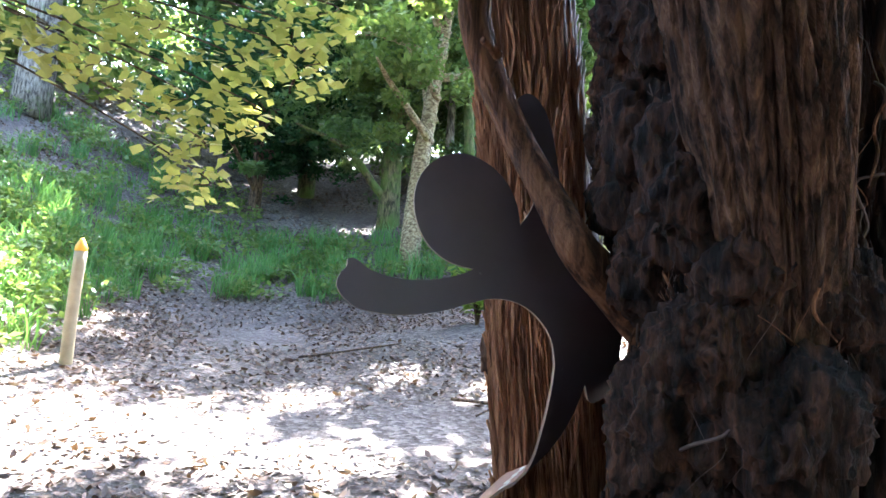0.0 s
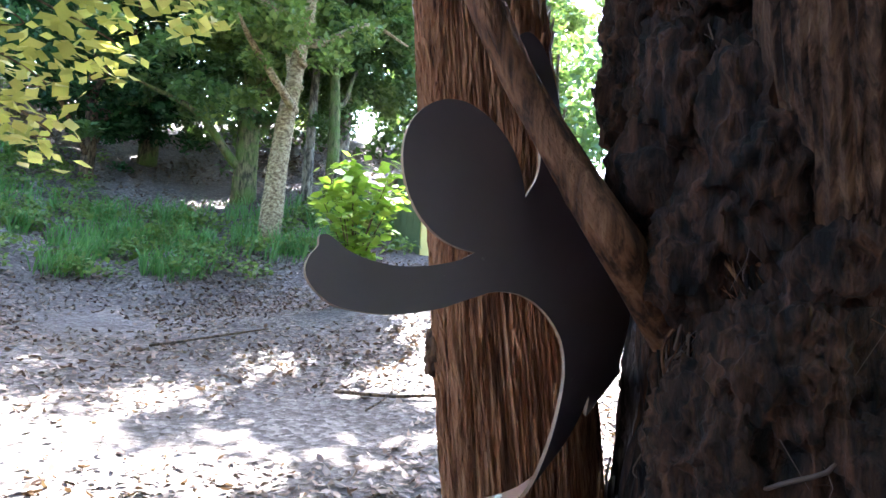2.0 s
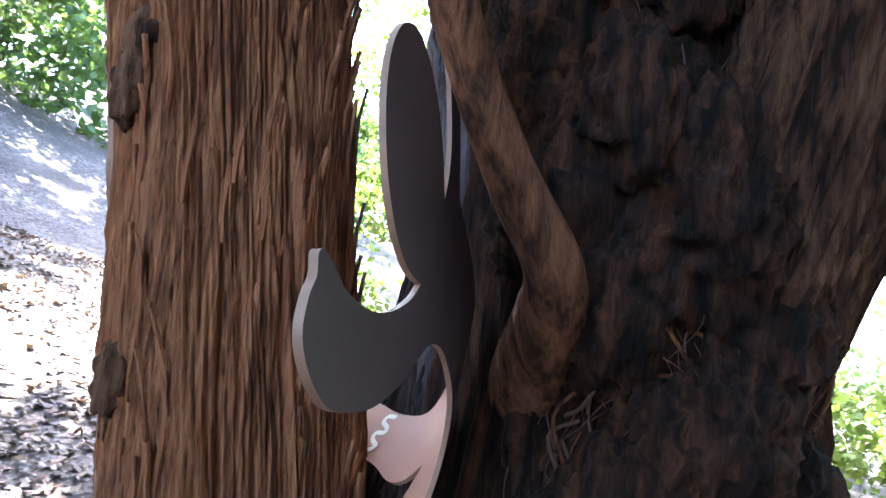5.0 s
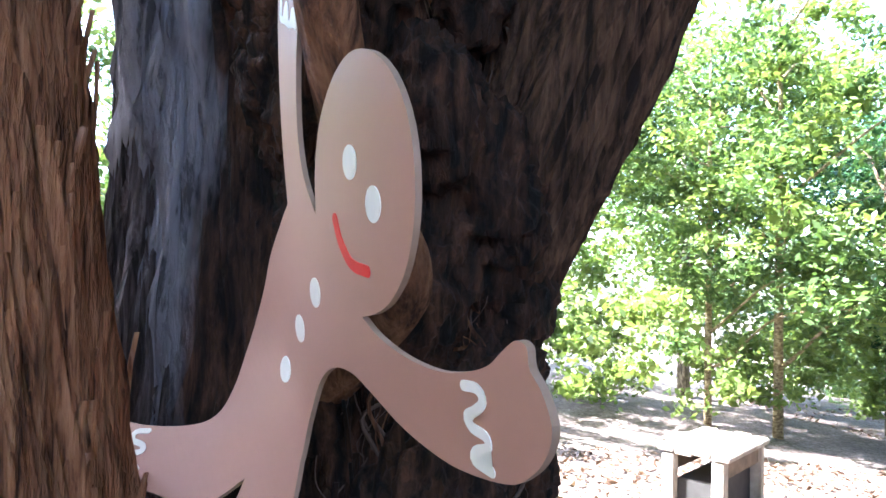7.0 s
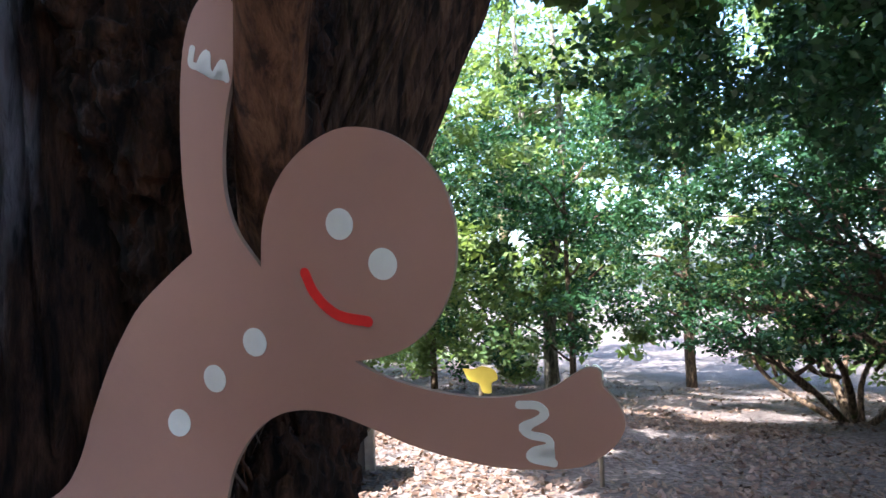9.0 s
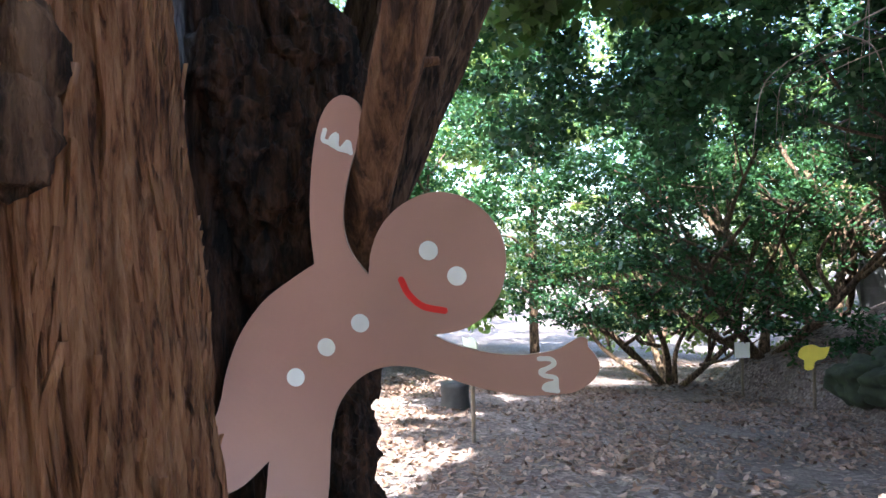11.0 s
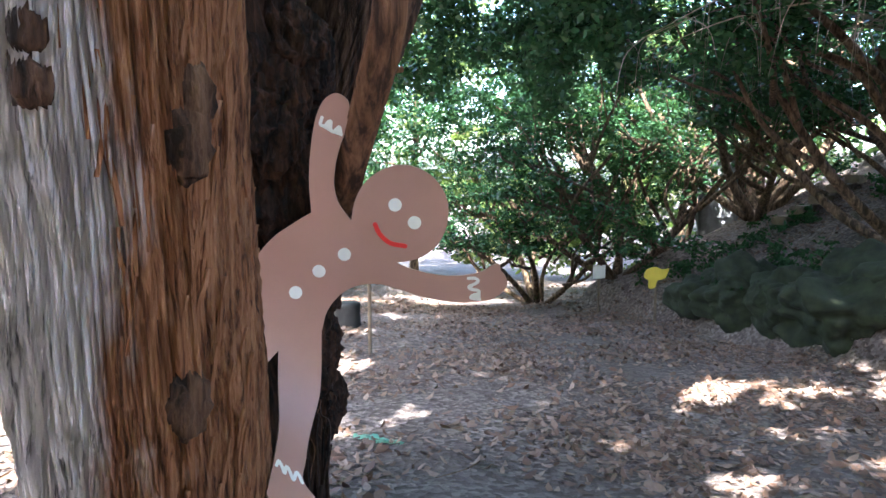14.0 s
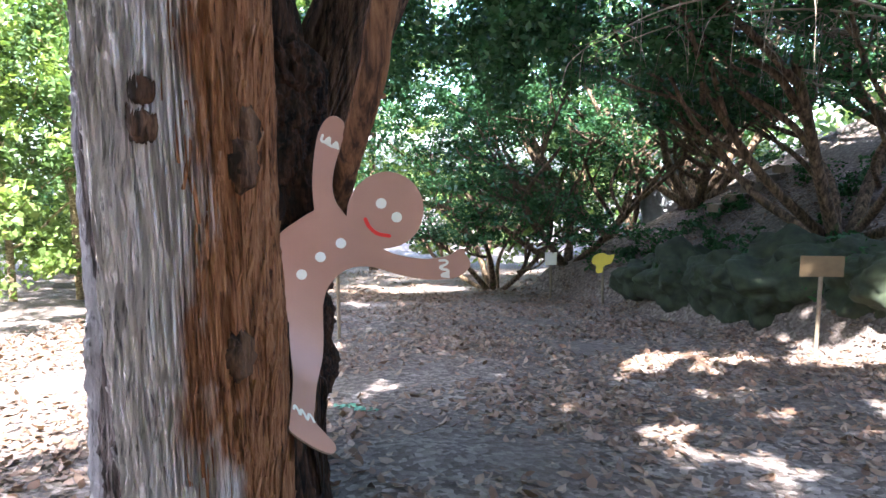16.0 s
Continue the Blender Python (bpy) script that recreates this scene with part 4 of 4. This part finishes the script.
def litter(name, label, count, area, size, seed, m=M_FALLEN):
    rng = np.random.default_rng(seed)
    x = rng.uniform(area[0], area[1], count)
    y = rng.uniform(area[2], area[3], count)
    keep = [noise.noise(Vector((a*0.7, b*0.7, seed)))+0.35 > rng.random()*0.8-0.1 for a, b in zip(x, y)]
    x, y = x[keep], y[keep]
    z = np.array([T(a, b)+0.05*noise.noise(Vector((a*0.6, b*0.6, 3)))+0.018*noise.noise(Vector((a*3.1, b*3.1, 7))) for a, b in zip(x, y)])
    n = len(x)
    nr = rng.normal(size=(n, 3))*0.33+np.array((0, 0, 1))
    nr /= np.linalg.norm(nr, axis=1)[:, None]
    ax = np.cross(nr, rng.normal(size=(n, 3)))
    ax /= np.linalg.norm(ax, axis=1)[:, None]
    bx = np.cross(nr, ax)
    p = np.stack([x, y, z+rng.uniform(0.006, 0.022, n)], 1)
    s = size*rng.uniform(0.45, 1.25, (n, 1))
    w = s*rng.uniform(0.25, 0.6, (n, 1))
    curl = nr*s*rng.uniform(-0.05, 0.22, (n, 1))
    v = np.stack([p-ax*s*0.5+curl, p+bx*w*0.5-ax*s*0.12, p+bx*w*0.42+ax*s*0.2, p+ax*s*0.5+curl, p-bx*w*0.42+ax*s*0.2, p-bx*w*0.5-ax*s*0.12], 1).reshape(-1, 3)
    f = np.arange(n*6).reshape(-1, 6)
    me = bpy.data.meshes.new(name)
    me.vertices.add(n*6)
    me.vertices.foreach_set("co", v.ravel())
    me.loops.add(n*6)
    me.loops.foreach_set("vertex_index", f.ravel())
    me.polygons.add(n)
    me.polygons.foreach_set("loop_start", np.arange(0, n*6, 6))
    me.update(calc_edges=True)
    tagged(mesh_part(name, me, m), label, "leaf litter", kind="stuff")


litter("leaf_litter", "dry brown fallen leaves scattered over the floor", 60000, (-5, 6, -9, 3.5), 0.085, 2)
litter("leaf_litter", "dry brown fallen leaves and chips along the path", 52000, (-3.5, 5, 3.5, 14), 0.07, 3)
litter("leaf_litter", "dry brown fallen leaves under far trees", 14000, (-10, 14, -20, -9), 0.11, 4)


litter("leaf_litter", "dry brown fallen leaves on the slope behind the path", 16000, (-9, 5, 13, 20), 0.10, 6)


# ---- woods all round and an unseen leaf cover for shade ----
def woods(name, label, spots, leaf, m, seed):
    rng = random.Random(seed)
    cl = []
    for x, y, z, r, k in spots:
        cl += clumps_in(rng, (x, y, z), (r, r, r*0.9), 9, r*0.42, k)
    tagged(mesh_part(name, leaf_mesh(name, cl, leaf, 0.3, 0.6, seed), m), label, "woodland", kind="stuff")


far, shade_canopy, thicket, ivy = [], [], [], []
for k in range(300):
    a = R.uniform(0, 6.283)
    d = R.uniform(16, 32)
    x, y = d*math.cos(a), d*math.sin(a)
    if y > 4 and d < 19:
        continue
    far.append((x, y, T(x, y)+(R.uniform(0.3, 4.5) if y > 4 else R.uniform(0.3, 11)), R.uniform(1.8, 3.2), 62))
woods("far_woods", "sunlit green woodland in the distance all round", far[::2], 0.30, M_LEAF_LIGHT, 4)
woods("far_woods", "green woodland in the distance all round", far[1::2], 0.30, M_LEAF_GREEN, 5)
for k in range(80):
    x, y = R.uniform(6.5, 16), R.uniform(-15, 6)
    thicket.append((x, y, T(x, y)+R.uniform(0.3, 2.6), R.uniform(0.6, 1.1), 75))
for k in range(30):
    x, y = R.uniform(-6, 5), R.uniform(-20, -13.5)
    thicket.append((x, y, T(x, y)+R.uniform(0.3, 3.2), R.uniform(0.6, 1.1), 75))
for k in range(34):
    x, y = R.uniform(-12, 8), R.uniform(16, 24)
    thicket.append((x, y, T(x, y)+R.uniform(0.3, 3.0), R.uniform(0.8, 1.5), 80))
over = []
for k in range(46):
    x, y = R.uniform(-4.5, 2.6), R.uniform(-8, -3.0)
    over.append((x, y, T(0.5, y)+R.uniform(3.3, 5.5), R.uniform(0.5, 0.9), 70))
behind = []
for k in range(90):
    x, y = R.uniform(-13, 9), R.uniform(16.5, 23)
    behind.append((x, y, T(x, y)+R.uniform(0.5, 6.0), R.uniform(0.9, 1.6), 70))
woods("wood_behind", "shaded green wood climbing behind the path", behind, 0.2, M_LEAF_GREEN, 16)
for k in range(34):
    x, y = R.uniform(0.2, 4.2), R.uniform(-11, -7)
    over.append((x, y, T(1.0, y)+R.uniform(3.6, 7.5), R.uniform(0.6, 1.0), 80))
tall = []
for k in range(46):
    x, y = R.uniform(-3, 9), R.uniform(-22, -14)
    tall.append((x, y, T(1.0, y)+R.uniform(2.0, 9.0), R.uniform(1.0, 1.7), 80))
woods("tall_wood", "tall green wood beyond the clearing", tall, 0.18, M_LEAF_GREEN, 18)
woods("overhanging_foliage", "dark evergreen sprays hanging over the clearing", over, 0.10, M_LEAF_DARK, 15)
woods("thicket", "light green bushes filling the open wood", thicket, 0.13, M_LEAF_LIGHT, 7)
for k in range(60):
    y = R.uniform(-9, 0)
    x = (0.3-(y+10)*0.54)-R.uniform(0.3, 4.5)
    ivy.append((x, y, T(x, y)+0.05, R.uniform(0.25, 0.5), 26))
woods("bank_undergrowth", "low dark evergreen growth covering the bank", ivy, 0.08, M_LEAF_DARK, 9)
# gaps for sun in the added cover: centre and reach on the ground
GLADES = ((-0.8, -2.7, 0.35), (-1.1, -2.0, 0.55), (-2.15, -2.7, 0.6), (-2.9, -3.4, 0.45), (-2.45, -0.8, 0.55), (-1.75, -1.15, 0.4), (-1.1, -0.1, 0.3), (-1.2, 0.9, 0.45), (-1.9, -8.4, 0.5), (-0.6, 7.0, 0.75), (-0.5, 5.0, 0.6), (-1.7, 5.4, 1.1), (-0.4, 4.0, 0.4), (-2.9, 7.2, 1.9), (-2.3, 9.0, 1.0), (-4.2, 10.4, 1.3), (-5.2, 8.2, 1.6), (1.86, 8.1, 0.62))
# unseen leaf clumps added overhead, each set to shade one ground spot
for k in range(900):
    gx, gy = R.uniform(-7, 4.2), R.uniform(-8.2, 17)
    if any(math.hypot(gx-a, gy-b) < r+(0.12 if r < 0.62 else 0.7) for a, b, r in GLADES) or gx > 1.8 and -3 < gy < 7 or gy > 3.2 and R.random() < 0.55 or gx > 3.3+max(0, -gy-4)*0.5 and gy < 4:
        continue
    h = R.uniform(6.3, 9.0)
    z = T(gx, gy)+h
    shade_canopy.append((gx+0.231*h, gy+0.634*h, z, R.uniform(0.5, 0.8), 26))
# extra clumps that keep direct sun off the cutout figure
for k in range(22):
    gx, gy, h = R.uniform(-0.5, 1.3), R.uniform(0.4, 2.4), R.uniform(6.3, 8.5)
    shade_canopy.append((gx+0.231*h, gy+0.634*h, T(gx, gy)+h, R.uniform(0.5, 0.7), 40))
# more added clumps that hold back skylight over the clearing
for k in range(190):
    x, y = R.uniform(-6, 3.5), R.uniform(-5.5, 1.2)
    shade_canopy.append((x, y, T(max(x, -2), y)+R.uniform(5.2, 8.5), R.uniform(0.6, 1.0), 34))
woods("shade_canopy", "unseen leaf cover added overhead to shade ground and trunks", shade_canopy, 0.24, M_LEAF_GREEN, 6)


def hanging_twigs():
    """Thin bare twigs that arch out over the clearing and droop."""
    rng = random.Random(44)
    for k in range(16):
        y = rng.uniform(-6.5, -1.2)
        x0, z0 = rng.uniform(-5.0, -3.2), rng.uniform(2.6, 4.0)
        t = thing("twig_spray", "bare thin twigs arching out over the clearing", "branch", (x0, y, z0), "twigs over the clearing")
        length = rng.uniform(2.0, 4.2)
        bend = rng.uniform(-0.8, 0.8)
        main = [(0, 0, 0), (length*0.4, bend*0.3, 0.35), (length*0.75, bend*0.7, 0.25), (length, bend, -0.1)]
        mesh_part("branch", tube(main, (0.016, 0.012, 0.008, 0.003), 6, 6, 0.1, k, "branch"), M_TWIG, t)
        c = spline(main, 8)
        for m in range(9):
            p = c[rng.randint(6, len(c)-1)]
            e = np.array((rng.uniform(-0.25, 0.35), rng.uniform(-0.4, 0.4), -rng.uniform(0.25, 0.9)))
            mesh_part("twig", tube([p, p+e*np.array((0.7, 0.7, 0.3)), p+e], (0.005, 0.004, 0.0015), 5, 5, 0.1, m, "twig"), M_TWIG, t)


M_TWIG = paint("twig_bark", (0.19, 0.15, 0.11), 0.8, 0.3, 14)
hanging_twigs()


# ---- sticks, sprig, bank steps ----
def stick(pts, r, label="thin dry stick lying on the path"):
    x, y = pts[0]
    t = thing("stick", label, "stick", (x, y, T(x, y)+0.012), "dry sticks on the ground")
    mesh_part("twig", tube([(a-x, b-y, T(a, b)-T(x, y)+0.012) for a, b in pts], [r, r*0.9, r*0.8, r*0.4][:len(pts)], 7, 4, 0.1, 4, "twig"), M_BARK_BROWN, t)


stick([(1.05, 5.45), (1.4, 5.2), (1.7, 5.1), (2.0, 4.8)], 0.014)
stick([(1.15, 5.0), (1.4, 5.25), (1.5, 5.5)], 0.008)
stick([(0.55, 0.55), (0.42, 0.35), (0.36, 0.1)], 0.007)
stick([(0.7, -5.2), (0.55, -4.6), (0.5, -4.1)], 0.012)
stick([(-0.2, 7.3), (0.3, 7.6), (0.9, 7.7)], 0.012)
cl = [((1.07+0.1*k, -0.02*k, T(1.07+0.1*k, 0)+0.03), (0.09, 0.05, 0.012), 16) for k in range(-1, 2)]
tagged(mesh_part("fallen_sprig", leaf_mesh("fallen_sprig", cl, 0.06, 1.5, 0.45, 3), leaf_mat("sprig_teal", (0.10, 0.28, 0.20), (0.16, 0.36, 0.27), (0.22, 0.42, 0.32), 0.2)), "blue-green leafy sprig lying on the path", "sprig")
stairs = thing("log_steps", "rough timber steps climbing the dark bank", "steps", ((-3.3, -8.69)[0], (-3.3, -8.69)[1], T((-3.3, -8.69)[0], (-3.3, -8.69)[1])))
for a, b in [(-3.3, -8.69), (-3.59, -8.79), (-3.88, -8.89), (-4.18, -9.04), (-4.47, -9.12)]:
    bm = bmesh.new()
    box(bm, (1.1, 0.22, 0.14), pose(a-stairs.location.x, b-stairs.location.y, T(a, b)-stairs.location.z, 0, 0, 55), 0.02)
    part("step", bm, M_WOOD, stairs)
